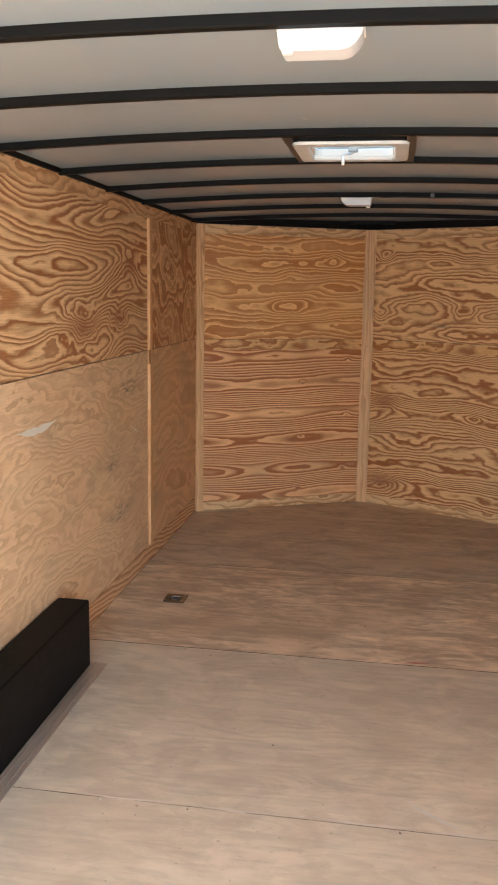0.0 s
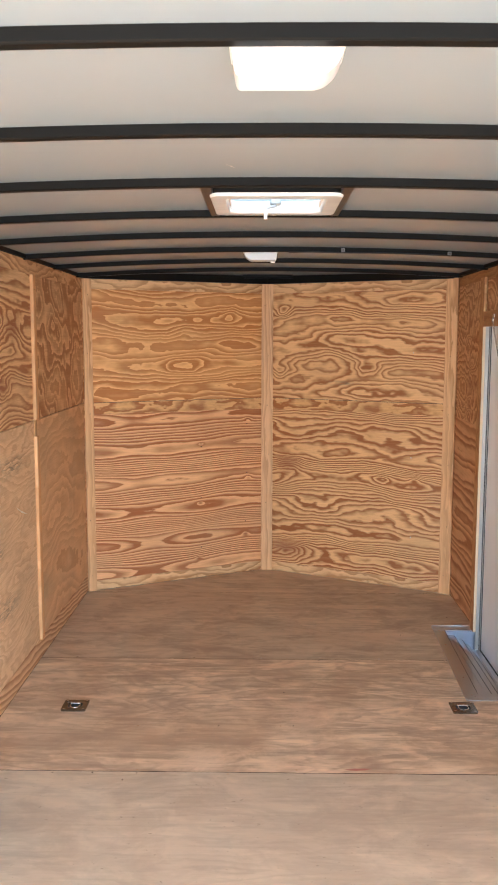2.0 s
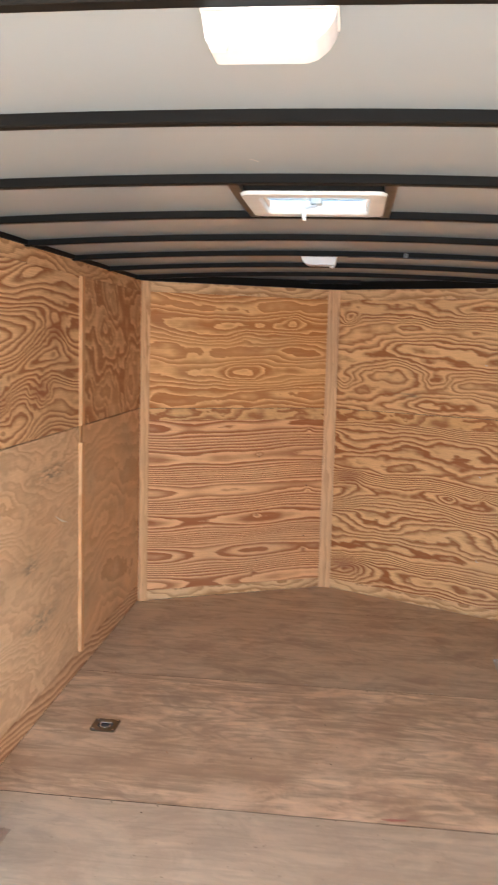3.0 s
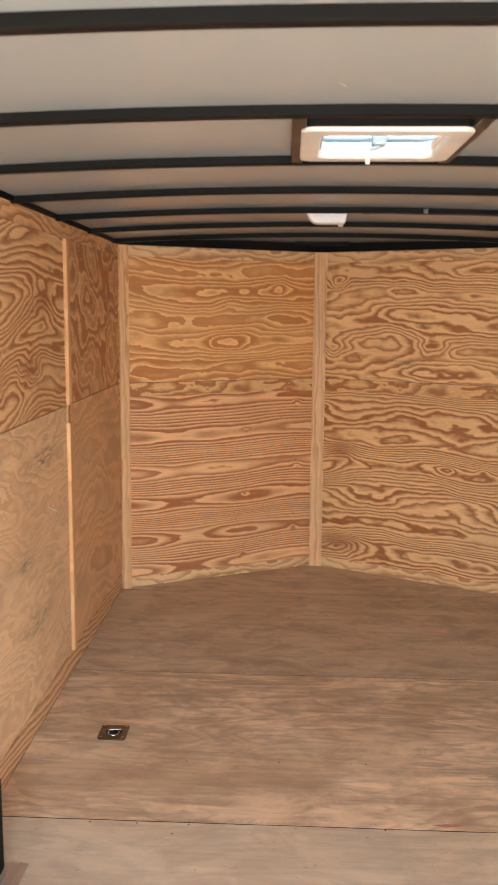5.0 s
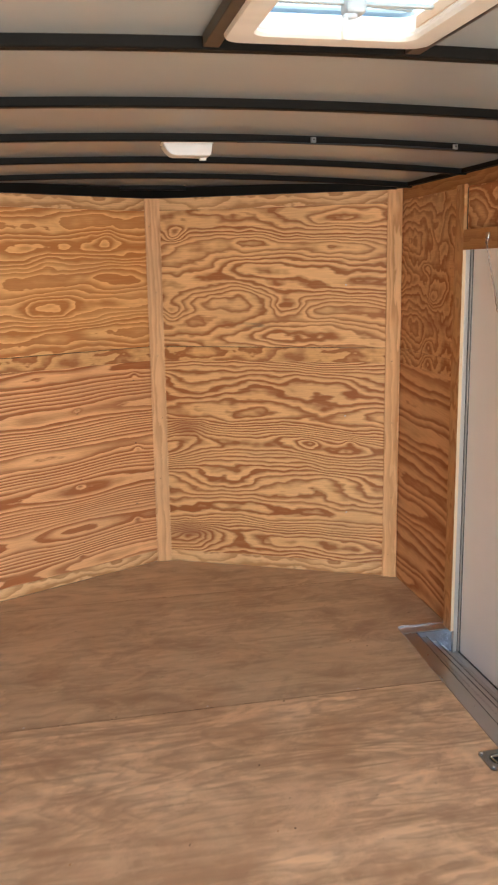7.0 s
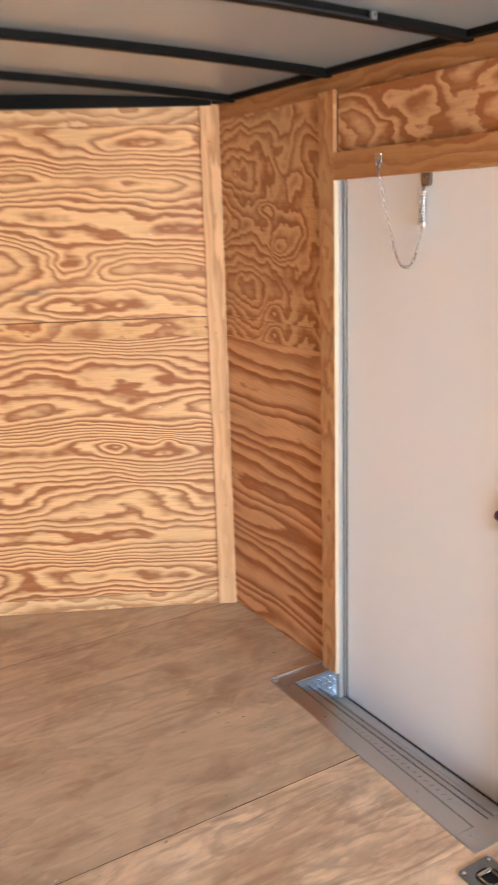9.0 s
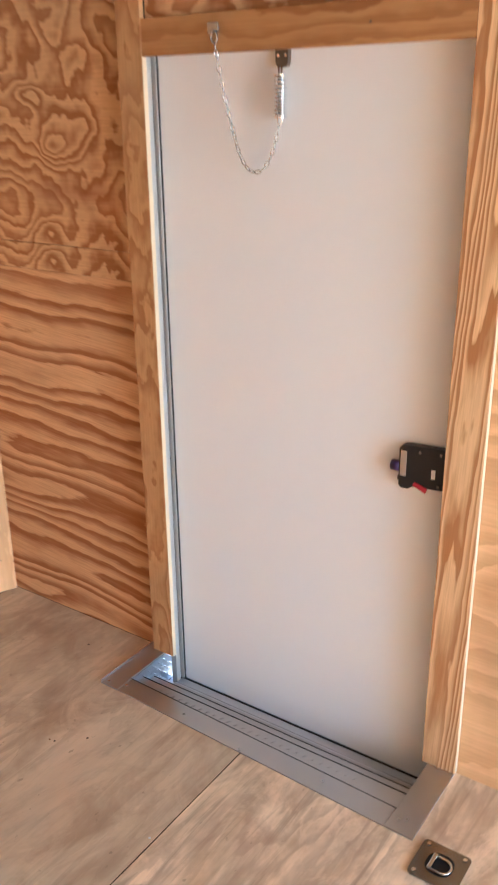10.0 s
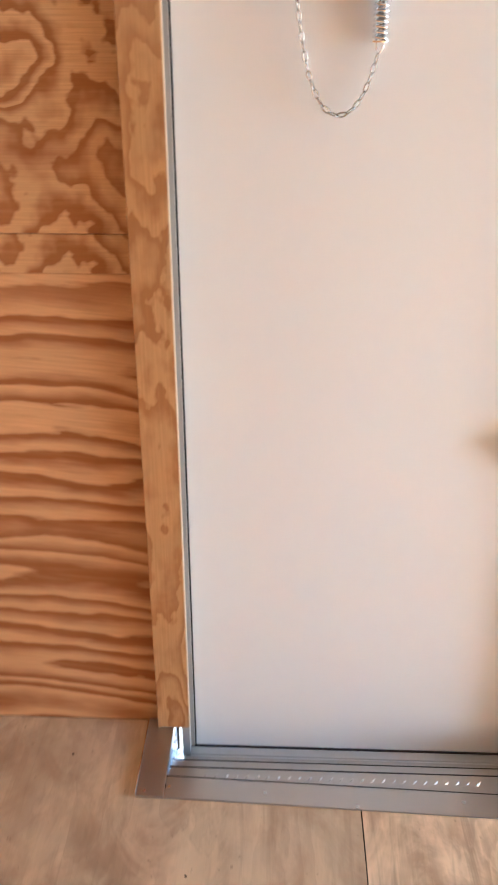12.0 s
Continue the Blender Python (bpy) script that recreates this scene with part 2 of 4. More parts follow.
SWIRL_LEFT = plywood("plywood_swirl_a", (0.55, 4.4), 15, 5.0, 0.06, (0.98, 0.67, 0.345), (0.40, 0.145, 0.044), knots=((1.33, 0.172, 0.11, 4.5), (1.88, 0.20, 0.08, 3.8), (2.05, 0.47, 0.09, 2.4)), seed=3.1, peel=0.36, swing=2.2, taper=0.3, ragged=1.2, fill=1.2, heart=((1.33, 0.172, 0.17, 0.055), (1.88, 0.20, 0.11, 0.05), (2.08, 0.47, 0.12, 0.05)))
SWIRL_LEFT_FAR = plywood("plywood_swirl_b", (2.6, 2.4), 9, 2.0, 0.10, (0.93, 0.60, 0.31), (0.45, 0.185, 0.064), knots=((0.5, 0.45, 0.1, 2.2), (0.35, 0.14, 0.08, -2.2)), seed=8.4, peel=0.6, swing=0.8, fill=0.6)
WORN_LEFT = plywood("plywood_worn", (1.2, 5.0), 13, 10.0, 0.78, (0.94, 0.66, 0.385), (0.52, 0.265, 0.115), seed=14.0, grime=0.45, peel=0.5, ragged=2.4, stains=((2.02, 1.00, 0.18, 0.045), (1.87, 0.34, 0.17, 0.05), (1.75, 0.62, 0.08, 0.04)))
WORN_LEFT_FAR = plywood("plywood_worn_far", (1.4, 2.2), 6, 3.0, 0.62, (0.90, 0.57, 0.30), (0.53, 0.26, 0.11), seed=17.0, grime=0.55, peel=0.6, fill=0.7)
NOSE_L_TOP = plywood("plywood_nose_a", (1.1, 4.6), 8, 7.0, 0.0, (1.0, 0.59, 0.245), (0.56, 0.208, 0.054), knots=((1.06, 0.60, 0.055, 2.4), (0.74, 0.24, 0.07, 1.6), (0.72, 0.46, 0.05, -1.5)), seed=21.0, peel=0.30, swing=1.6, taper=0.3, fill=0.55)
NOSE_L_LOW = plywood("plywood_nose_b", (0.55, 3.6), 4.5, 6.0, -0.05, (1.0, 0.575, 0.275), (0.43, 0.135, 0.039), knots=((1.21, 1.07, 0.016, 0.8), (0.84, 0.905, 0.014, 0.7), (1.21, 0.645, 0.016, 0.8), (0.83, 0.48, 0.014, 0.7), (1.19, 0.22, 0.016, 0.8), (0.82, 0.075, 0.014, 0.7)), seed=26.0, peel=0.43, swing=5.0, wave=2.2, taper=0.30, ragged=0.8, fill=0.9, heart=((1.21, 1.07, 0.016, 0.008), (0.84, 0.905, 0.014, 0.008), (0.83, 0.48, 0.014, 0.008), (1.19, 0.22, 0.016, 0.008), (0.82, 0.075, 0.014, 0.008)))
NOSE_R_TOP = plywood("plywood_nose_c", (0.95, 4.0), 12, 6.0, -0.15, (0.97, 0.60, 0.275), (0.41, 0.140, 0.040), knots=((0.14, 0.62, 0.035, 2.6), (0.77, 0.226, 0.05, 3.0), (0.11, 0.186, 0.045, 2.6), (0.47, 0.285, 0.07, -1.8), (0.62, 0.59, 0.07, -1.6)), seed=33.0, peel=0.34, swing=1.8, taper=0.35, fill=1.35, wave=3.0, ragged=2.0, stains=((0.58, 0.12, 0.10, 0.016),))
NOSE_R_LOW = plywood("plywood_nose_d", (0.9, 4.0), 7, 6.0, -0.20, (0.97, 0.60, 0.275), (0.39, 0.128, 0.036), knots=((0.17, 0.748, 0.06, 2.2), (0.18, 0.12, 0.06, 2.0), (0.88, 0.69, 0.03, 1.6), (1.12, 0.70, 0.025, 1.4)), seed=36.0, peel=0.60, swing=4.2, taper=0.28, second=1.5, ragged=2.0, fill=1.35, wave=2.5, heart=((0.17, 0.748, 0.11, 0.06), (0.18, 0.12, 0.14, 0.05)))
DOOR_SIDE_TOP = plywood("plywood_side_a", (2.4, 3.6), 11, 4.0, 0.05, (0.80, 0.495, 0.245), (0.38, 0.145, 0.048), knots=((0.42, 0.287, 0.055, 3.2), (0.324, 0.415, 0.03, 2.0), (0.34, 0.03, 0.05, 1.8)), seed=41.0, peel=0.44, swing=1.2, fill=0.95, ragged=2.0, heart=((0.40, 0.150, 0.075, 0.030), (0.55, 0.150, 0.075, 0.022)))
DOOR_SIDE_LOW = plywood("plywood_side_b", (0.8, 3.4), 4, 6.0, -0.10, (0.80, 0.475, 0.24), (0.36, 0.125, 0.039), seed=47.0, peel=0.42, swing=1.5, wave=2.5, taper=0.4, second=0.45, tilt=0.10, ragged=0.8)
OVER_DOOR = plywood("plywood_over_door", (2.0, 6.5), 11, 2.0, -0.15, (0.82, 0.50, 0.245), (0.39, 0.145, 0.046), seed=52.0, swing=0.6)
SPLICE = plywood("plywood_splice", (2.2, 7.0), 7, 12.0, 0.12, (0.89, 0.52, 0.215), (0.43, 0.155, 0.046), seed=81.0, swing=0.6)
STRIP = plywood("plywood_strip", (1.7, 6.0), 7, 8.0, 0.15, (0.90, 0.58, 0.29), (0.46, 0.20, 0.07), seed=57.0)
BASE = plywood("plywood_base", (1.1, 3.0), 5, 34.0, 0.05, (0.92, 0.62, 0.34), (0.46, 0.21, 0.085), seed=59.0, swing=0.5, tilt=0.12, ragged=0.8)
TRIM = plywood("pine_trim", (0.9, 11.0), 4, 26.0, 0.42, (0.88, 0.52, 0.25), (0.56, 0.27, 0.105), seed=66.0, swing=0.4, upright=True, rough=0.55)
TRIM_DARK = straight_wood("pine_trim_amber", (0.56, 0.31, 0.13), (0.36, 0.16, 0.055))
TRIM_FAR = plywood("door_trim_far", (2.6, 9.0), 7, 18.0, 0.34, (0.64, 0.36, 0.155), (0.42, 0.185, 0.065), seed=71.0, swing=0.5, upright=True)
TRIM_NEAR = plywood("door_trim_near", (0.7, 10.0), 4, 48.0, 0.0, (0.90, 0.60, 0.32), (0.46, 0.20, 0.07), seed=76.0, swing=0.8, peel=0.11, taper=0.4, ragged=1.4, tilt=-0.05, upright=True)
HEADER = plywood("plywood_header", (1.6, 7.0), 5, 2.0, 0.2, (0.54, 0.28, 0.105), (0.34, 0.135, 0.045), seed=61.0)
FLOOR = floor_wood("floor_plywood", 0.60, 0.0, 0.90)
FLOOR_WORN = floor_wood("floor_plywood_streaked", 1.25, 0.0, 1.17)
FLOOR_PALE = floor_wood("floor_plywood_rubbed", 0.74, 0.42, 1.02)
SUBFLOOR = plain("dark_gap", (0.030, 0.022, 0.016), 0.95, 0.0, 0.1)
SKIN = plain("ceiling_sheet", (0.335, 0.38, 0.405), 0.24, 0.10, 0.35, 0.04, 5.0, 0.02, 0.06)
BLACK = plain("black_steel_paint", (0.0088, 0.0078, 0.0066), 0.5, 0.0, 0.07, 0.2)
BOXBLACK = plain("black_box_paint", (0.006, 0.0055, 0.005), 0.55, 0.0, 0.12, 0.25, 22, 0.1)
DARKTUBE = plain("brown_black_steel", (0.035, 0.025, 0.018), 0.4, 0.0, 0.5, 0.2)
WHITE = plain("white_plastic", (0.86, 0.83, 0.78), 0.32, 0.0, 0.5, 0.03)
GLOW = milky("white_vent_plastic", (0.93, 0.90, 0.84), 0.28)
LENS = milky("white_lamp_lens", (0.95, 0.94, 0.92), 0.1, 0.25)
LID = milky("vent_lid_plastic", (0.125, 0.162, 0.172), 0.97, 0.12, 0.78)
DOORSKIN = plain("door_white_skin", (0.885, 0.88, 0.89), 0.32, 0.0, 0.5, 0.02, 3.0, 0.02)
GALV = plain("galvanised_sheet", (0.47, 0.465, 0.46), 0.31, 0.92, 0.5, 0.08, 9, 0.0, 0.05)
ALU = plain("aluminium", (0.66, 0.67, 0.68), 0.36, 1.0, 0.5, 0.04, 12, 0.0, 0.04)
# grey tread metal with the blue of the mirrored sky put into its colour
TREADSKY = plain("tread_sky_reflection", (0.42, 0.47, 0.55), 0.30, 0.95, 0.5, 0.1, 12, 0.0, 0.05)
FRAMEWHITE = plain("satin_grey_frame", (0.47, 0.44, 0.41), 0.38, 0.3, 0.5, 0.04, 12, 0.0, 0.05)
CHROME = plain("bright_zinc", (0.52, 0.52, 0.51), 0.22, 1.0, 0.5, 0.05, 40, 0.0, 0.05)
BRIGHT = plain("polished_zinc", (0.85, 0.86, 0.88), 0.12, 1.0, 0.5, 0.03, 40, 0.0, 0.04)
# flashing metal with the brown of the reflected wood put into its colour
FLASHING = plain("flashing_wood_reflection", (0.50, 0.38, 0.28), 0.40, 0.5, 0.5, 0.25, 7, 0.05)
DULLZINC = plain("dull_zinc_plate", (0.24, 0.245, 0.25), 0.20, 1.0, 0.5, 0.1, 30, 0.0, 0.05)
# dark zinc of the tie-down wells; also paints shadow along the step edges
DARKZINC_SHADE = plain("dark_zinc_and_shade", (0.035, 0.037, 0.042), 0.30, 0.8)
RUBBER = plain("black_rubber", (0.02, 0.02, 0.022), 0.7)
LATCHBLACK = plain("black_latch_plastic", (0.012, 0.012, 0.013), 0.35)
RED = plain("red_lever", (0.45, 0.015, 0.03), 0.4)
LABELWHITE = plain("label_white", (0.75, 0.75, 0.74), 0.5)
PURPLE = plain("dark_violet_knob", (0.05, 0.02, 0.08), 0.3)
REDCHALK = plain("red_chalk", (0.50, 0.20, 0.15), 0.8)
TANGLOW = plain("tan_wood_glow", (0.72, 0.50, 0.33), 0.6)
SAWN_LIT = plain("sawn_edge_lit", (0.70, 0.53, 0.34), 0.6, 0.0, 0.3, 0.12, 60)
CREAM = plain("cream_scrape", (0.86, 0.78, 0.66), 0.6, 0.0, 0.4, 0.15, 40)
SCUFF = plain("pale_scuff", (0.64, 0.54, 0.43), 0.6, 0.0, 0.4, 0.25, 40)
DARKWOOD = plain("pitch_spot", (0.06, 0.03, 0.015), 0.6)
OUTER = plain("outer_black_sheet", (0.022, 0.020, 0.018), 0.45)
GROUND = plain("gravel_ground", (0.30, 0.27, 0.23), 0.9, 0.0, 0.3, 0.3, 6.0, 0.3)


# ---- mesh helpers ----
def mesh_object(name, bm, mat, parent=None, label=""):
    me = bpy.data.meshes.new(name)
    bm.to_mesh(me)
    bm.free()
    me.materials.append(mat)
    ob = new(name, me)
    if parent is not None:
        ob.parent = parent
    if label:
        tagged(ob, label)
    return ob


def part(name, bm, mat, parent, label="", m=None):
    ob = mesh_object(name, bm, mat, parent, label)
    if m is not None:
        ob.matrix_basis = m
    return ob


def block(lo, hi, bevel=0.0, segments=2):
    """A box between two corners with rounded edges."""
    bm = bmesh.new()
    bmesh.ops.create_cube(bm, size=1)
    for v in bm.verts:
        v.co = Vector([lo[i] + (v.co[i] + 0.5) * (hi[i] - lo[i]) for i in range(3)])
    if bevel:
        bmesh.ops.bevel(bm, geom=bm.edges[:], offset=bevel, segments=segments, affect="EDGES", profile=0.5)
    return bm


def prism(outline, lo, hi, axis="z", bevel=0.0):
    """An outline pushed from lo to hi along an axis."""
    bm = bmesh.new()
    place = {"z": lambda a, b, c: (a, b, c), "x": lambda a, b, c: (c, a, b), "y": lambda a, b, c: (a, c, b)}[axis]
    low = [bm.verts.new(place(a, b, lo)) for a, b in outline]
    high = [bm.verts.new(place(a, b, hi)) for a, b in outline]
    bm.faces.new(low[::-1])
    bm.faces.new(high)
    k = len(outline)
    for i in range(k):
        bm.faces.new((low[i], low[(i + 1) % k], high[(i + 1) % k], high[i]))
    bmesh.ops.recalc_face_normals(bm, faces=bm.faces[:])
    if bevel:
        bmesh.ops.bevel(bm, geom=bm.edges[:], offset=bevel, segments=2, affect="EDGES", profile=0.5)
    return bm


def tube(points, radius, sides=8, closed=False):
    """A round bar along points."""
    bm = bmesh.new()
    pts = [Vector(p) for p in points]
    rings = []
    count = len(pts)
    for i, p in enumerate(pts):
        a = pts[(i - 1) % count] if closed or i else p
        b = pts[(i + 1) % count] if closed or i < count - 1 else p
        d = (b - a).normalized()
        side = d.orthogonal().normalized() if not rings else (last - last.dot(d) * d).normalized()
        last = side
        up = d.cross(side)
        rings.append([bm.verts.new(p + radius * (math.cos(2 * math.pi * k / sides) * side + math.sin(2 * math.pi * k / sides) * up)) for k in range(sides)])
    for i in range(count if closed else count - 1):
        r, q = rings[i], rings[(i + 1) % count]
        for k in range(sides):
            bm.faces.new((r[k], r[(k + 1) % sides], q[(k + 1) % sides], q[k]))
    if not closed:
        bm.faces.new(rings[0][::-1])
        bm.faces.new(rings[-1])
    bmesh.ops.recalc_face_normals(bm, faces=bm.faces[:])
    for f in bm.faces:
        f.smooth = True
    return bm


def rounded(w, d, r, steps=5):
    """The outline of a rounded rectangle about the origin."""
    out = []
    for cx, cy, a0 in ((w / 2 - r, d / 2 - r, 0), (-w / 2 + r, d / 2 - r, 90), (-w / 2 + r, -d / 2 + r, 180), (w / 2 - r, -d / 2 + r, 270)):
        for i in range(steps + 1):
            a = radians(a0 + 90 * i / steps)
            out.append((cx + r * math.cos(a), cy + r * math.sin(a)))
    return out


def disc(r, h, sides=10):
    return prism([(r * math.cos(2 * math.pi * i / sides), r * math.sin(2 * math.pi * i / sides)) for i in range(sides)], 0, h)


def board(name, mat, parent, start, yaw, length, height, thick=0.012, bevel=0.0012, label=""):
    """An upright board: start is its lower near corner on the room side, its length runs along yaw, its thickness goes outwards."""
    return part(name, block((0, 0, 0), (length, thick, height), bevel, 1), mat, parent, label, pose(*start, 0, 0, yaw))


def thing(name, label, category, at=(0, 0, 0), group="", yaw=0):
    ob = new(name)
    ob.empty_display_size = 0.05
    ob.matrix_basis = pose(*at, 0, 0, yaw)
    return tagged(ob, label, category, group)


# ---- plan ----
HALF = 1.22          # half the inner width
REAR = -0.18         # open rear end
CORNER = 5.93        # where the slanted nose begins
TIP = 6.54           # point of the nose
NOSE_YAW = math.degrees(math.atan2(TIP - CORNER, HALF))
NOSE_LEN = math.hypot(TIP - CORNER, HALF)
TOP = 2.13
RIGHT_WALL = 1.238   # face of the plywood on the door side
RIGHT_CORNER = 5.915
NOSE_YAW_R = math.degrees(math.atan2(TIP - RIGHT_CORNER, RIGHT_WALL))
NOSE_LEN_R = math.hypot(TIP - RIGHT_CORNER, RIGHT_WALL)
ROOF_MID, ROOF_EDGE = 2.160, 2.122   # underside of the roof sheet
MID_LO, MID_HI = 1.205, 1.285        # splice strip between lower and upper sheets
CAP = 2.035                          # lower edge of the top strip
DOOR_NEAR, DOOR_FAR, DOOR_TOP = 4.268, 5.130, 1.780


def roof_z(x):
    return ROOF_MID - (ROOF_MID - ROOF_EDGE) * (x / HALF) ** 2


def nose_y(x):
    return TIP - (TIP - CORNER) * abs(x) / HALF


# ---- structure ----
ground = tagged(mesh_object("ground", block((-400, -400, -0.75), (400, 400, -0.55)), GROUND), "pale gravel yard under the trailer", "ground", kind="structure")
floor = tagged(mesh_object("floor", prism([(-1.24, REAR), (1.252, REAR), (1.252, 4.19), (1.0125, 4.19), (1.0125, 5.172), (1.252, 5.172), (1.252, CORNER), (0, TIP + 0.02), (-1.24, CORNER)], -0.14, -0.016), SUBFLOOR), "dark subfloor under worn plywood sheets", "floor", kind="structure")

wall_left = tagged(mesh_object("wall_left", block((-1.30, REAR, -0.14), (-1.236, 5.96, TOP + 0.06)), OUTER), "plywood lined trailer side wall with a vertical batten", "wall", kind="structure")
right_outline = [(REAR, -0.14), (4.225, -0.14), (4.225, 1.80), (5.165, 1.80), (5.165, -0.14), (5.96, -0.14), (5.96, TOP + 0.06), (REAR, TOP + 0.06)]
wall_right = tagged(mesh_object("wall_right", prism(right_outline, 1.256, 1.32, "x"), OUTER), "plywood lined trailer side wall with a door opening", "wall", kind="structure")
wall_nose_left = tagged(mesh_object("wall_nose_left", block((0, 0.016, -0.14), (NOSE_LEN, 0.08, TOP + 0.06)), OUTER), "slanted plywood wall of the trailer nose", "wall", kind="structure")
wall_nose_left.matrix_basis = pose(-HALF, CORNER, 0, 0, 0, NOSE_YAW)
wall_nose_right = tagged(mesh_object("wall_nose_right", block((0, 0.016, -0.14), (NOSE_LEN_R + 0.03, 0.08, TOP + 0.06)), OUTER), "slanted plywood wall of the trailer nose", "wall", kind="structure")
wall_nose_right.matrix_basis = pose(0, TIP, 0, 0, 0, -NOSE_YAW_R)

# side wall, wheel side
SHEETS = ((REAR, 2.26, SWIRL_LEFT_FAR, WORN_LEFT), (2.263, 4.698, SWIRL_LEFT, WORN_LEFT), (4.701, CORNER, SWIRL_LEFT_FAR, WORN_LEFT_FAR))
for y0, y1, upper, lower in SHEETS:
    board("plywood_sheet", lower, wall_left, (-HALF, y0, 0.1085), 90, y1 - y0, MID_HI - 0.1105)
    board("plywood_sheet", upper, wall_left, (-HALF, y0, MID_HI + 0.0020), 90, y1 - y0, CAP - MID_HI - 0.0026)
board("top_strip", STRIP, wall_left, (-HALF + 0.001, REAR, CAP), 90, CORNER - REAR, TOP - CAP, 0.013)
board("base_strip", BASE, wall_left, (-HALF + 0.001, REAR, 0.0), 90, CORNER - REAR, 0.104, 0.013)
board("batten", TRIM, wall_left, (-HALF + 0.018, 4.672, 0.108), 90, 0.05, MID_LO - 0.110, 0.018, 0.002)
board("batten", TRIM, wall_left, (-HALF + 0.018, 4.672, MID_HI + 0.003), 90, 0.05, CAP - MID_HI - 0.004, 0.018, 0.002)
board("batten_splice", TRIM_DARK, wall_left, (-HALF + 0.006, 4.68, MID_LO - 0.002), 90, 0.04, MID_HI - MID_LO + 0.004, 0.006, 0.001)

# side wall with the door
for a, b in ((RIGHT_CORNER + 0.01, 5.212), (4.192, 3.49), (3.487, REAR)):
    top_mat, low_mat = (DOOR_SIDE_TOP, DOOR_SIDE_LOW) if a > 5 else (SWIRL_LEFT_FAR, WORN_LEFT_FAR)
    face = RIGHT_WALL if a > 5 else HALF + 0.001
    board("plywood_sheet", low_mat, wall_right, (face, a, 0.0), -90, a - b, MID_LO - 0.0008)
    board("plywood_sheet", top_mat, wall_right, (face, a, MID_HI + 0.0010), -90, a - b, CAP + 0.011 - MID_HI)
    board("splice_strip", DOOR_SIDE_TOP if a > 4 else STRIP, wall_right, (face - 0.001, a, MID_LO), -90, a - b, MID_HI - MID_LO, 0.013)
board("top_strip", HEADER, wall_right, (RIGHT_WALL - 0.002, RIGHT_CORNER, CAP + 0.012), -90, RIGHT_CORNER - REAR, TOP - CAP - 0.012, 0.013)
board("plywood_sheet", OVER_DOOR, wall_right, (HALF + 0.002, 5.13, 1.867), -90, 5.13 - 4.268, CAP + 0.010 - 1.867, 0.03)
board("door_trim", TRIM_FAR, wall_right, (HALF - 0.017, 5.212, 0.0085), -90, 5.212 - DOOR_FAR, CAP + 0.0115, 0.016, 0.0015)
board("door_trim", TRIM_NEAR, wall_right, (HALF - 0.017, DOOR_NEAR, 0.0085), -90, DOOR_NEAR - 4.176, CAP + 0.0115, 0.016, 0.0015)
# pale strips: sawn edge colour plus the rear daylight that catches the trim edges
part("trim_edge", block((HALF - 0.0165, DOOR_FAR - 0.0014, 0.010), (HALF - 0.0015, DOOR_FAR - 0.0002, DOOR_TOP - 0.001)), SAWN_LIT, wall_right, "pale sawn plywood edge with its daylight painted in")
part("trim_edge", block((HALF - 0.0165, 4.1746, 0.010), (HALF - 0.0015, 4.1758, CAP)), SAWN_LIT, wall_right, "pale sawn plywood edge with its daylight painted in")
board("door_header", HEADER, wall_right, (HALF - 0.0165, DOOR_FAR - 0.0006, DOOR_TOP), -90, DOOR_FAR - DOOR_NEAR - 0.0012, 0.085, 0.033, 0.0008)

# slanted nose walls
for wall, top_mat, low_mat, run in ((wall_nose_left, NOSE_L_TOP, NOSE_L_LOW, NOSE_LEN), (wall_nose_right, NOSE_R_TOP, NOSE_R_LOW, NOSE_LEN_R)):
    board("plywood_sheet", low_mat, wall, (0.0, 0.0, 0.0646), 0, run, MID_LO - 0.0651)
    board("splice_strip", SPLICE, wall, (0.0, -0.0005, MID_LO), 0, run, MID_HI - MID_LO - 0.0032)
    board("plywood_sheet", top_mat, wall, (0.0, 0.0, MID_HI), 0, run, CAP - MID_HI - 0.0006)
    board("top_strip", STRIP, wall, (0.0, -0.002, CAP), 0, run, TOP - CAP, 0.014)
    board("base_strip", STRIP, wall, (0.0, -0.002, 0.0), 0, run, 0.064, 0.014)
board("corner_trim", TRIM, wall_nose_left, (0.004, -0.018, 0.0), 0, 0.058, TOP, 0.018, 0.002)
board("corner_trim", TRIM, wall_nose_right, (NOSE_LEN_R - 0.078, -0.018, 0.0), 0, 0.078, TOP, 0.018, 0.002)
nose_trim = tagged(mesh_object("trim_nose", prism([(-0.042, TIP - 0.036), (0.042, TIP - 0.036), (0.042, TIP - 0.021), (0.0, TIP - 0.001), (-0.042, TIP - 0.021)], 0.0, TOP, "z", 0.0015), TRIM), "pale pine strip covering the nose joint", "trim", kind="structure")


def fixing(x, y, z, yaw, mat, parent, r=0.004):
    part("screw", disc(r, 0.0022, 8), mat, parent, "", pose(x, y, z, 90, 0, yaw))


for u, z in ((0.20, 0.36), (0.21, 1.62), (0.21, 0.91)):
    fixing(NOSE_LEN - u - 0.06, -0.0005, z, 0, ALU, wall_nose_right)
for u, z in ((0.84, 0.95), (0.84, 0.58), (0.84, 0.22), (1.20, 1.10), (1.19, 0.38), (1.20, 0.74)):
    fixing(u, -0.0005, z, 0, DARKWOOD, wall_nose_left)

# ceiling sheet with the vent opening, and the outer roof
VX0, VX1, VY0, VY1 = -0.165, 0.185, 2.885, 3.225
bm = bmesh.new()
xs = sorted({-HALF - 0.03 + i * (2 * HALF + 0.06) / 60 for i in range(61)} | {VX0, VX1})
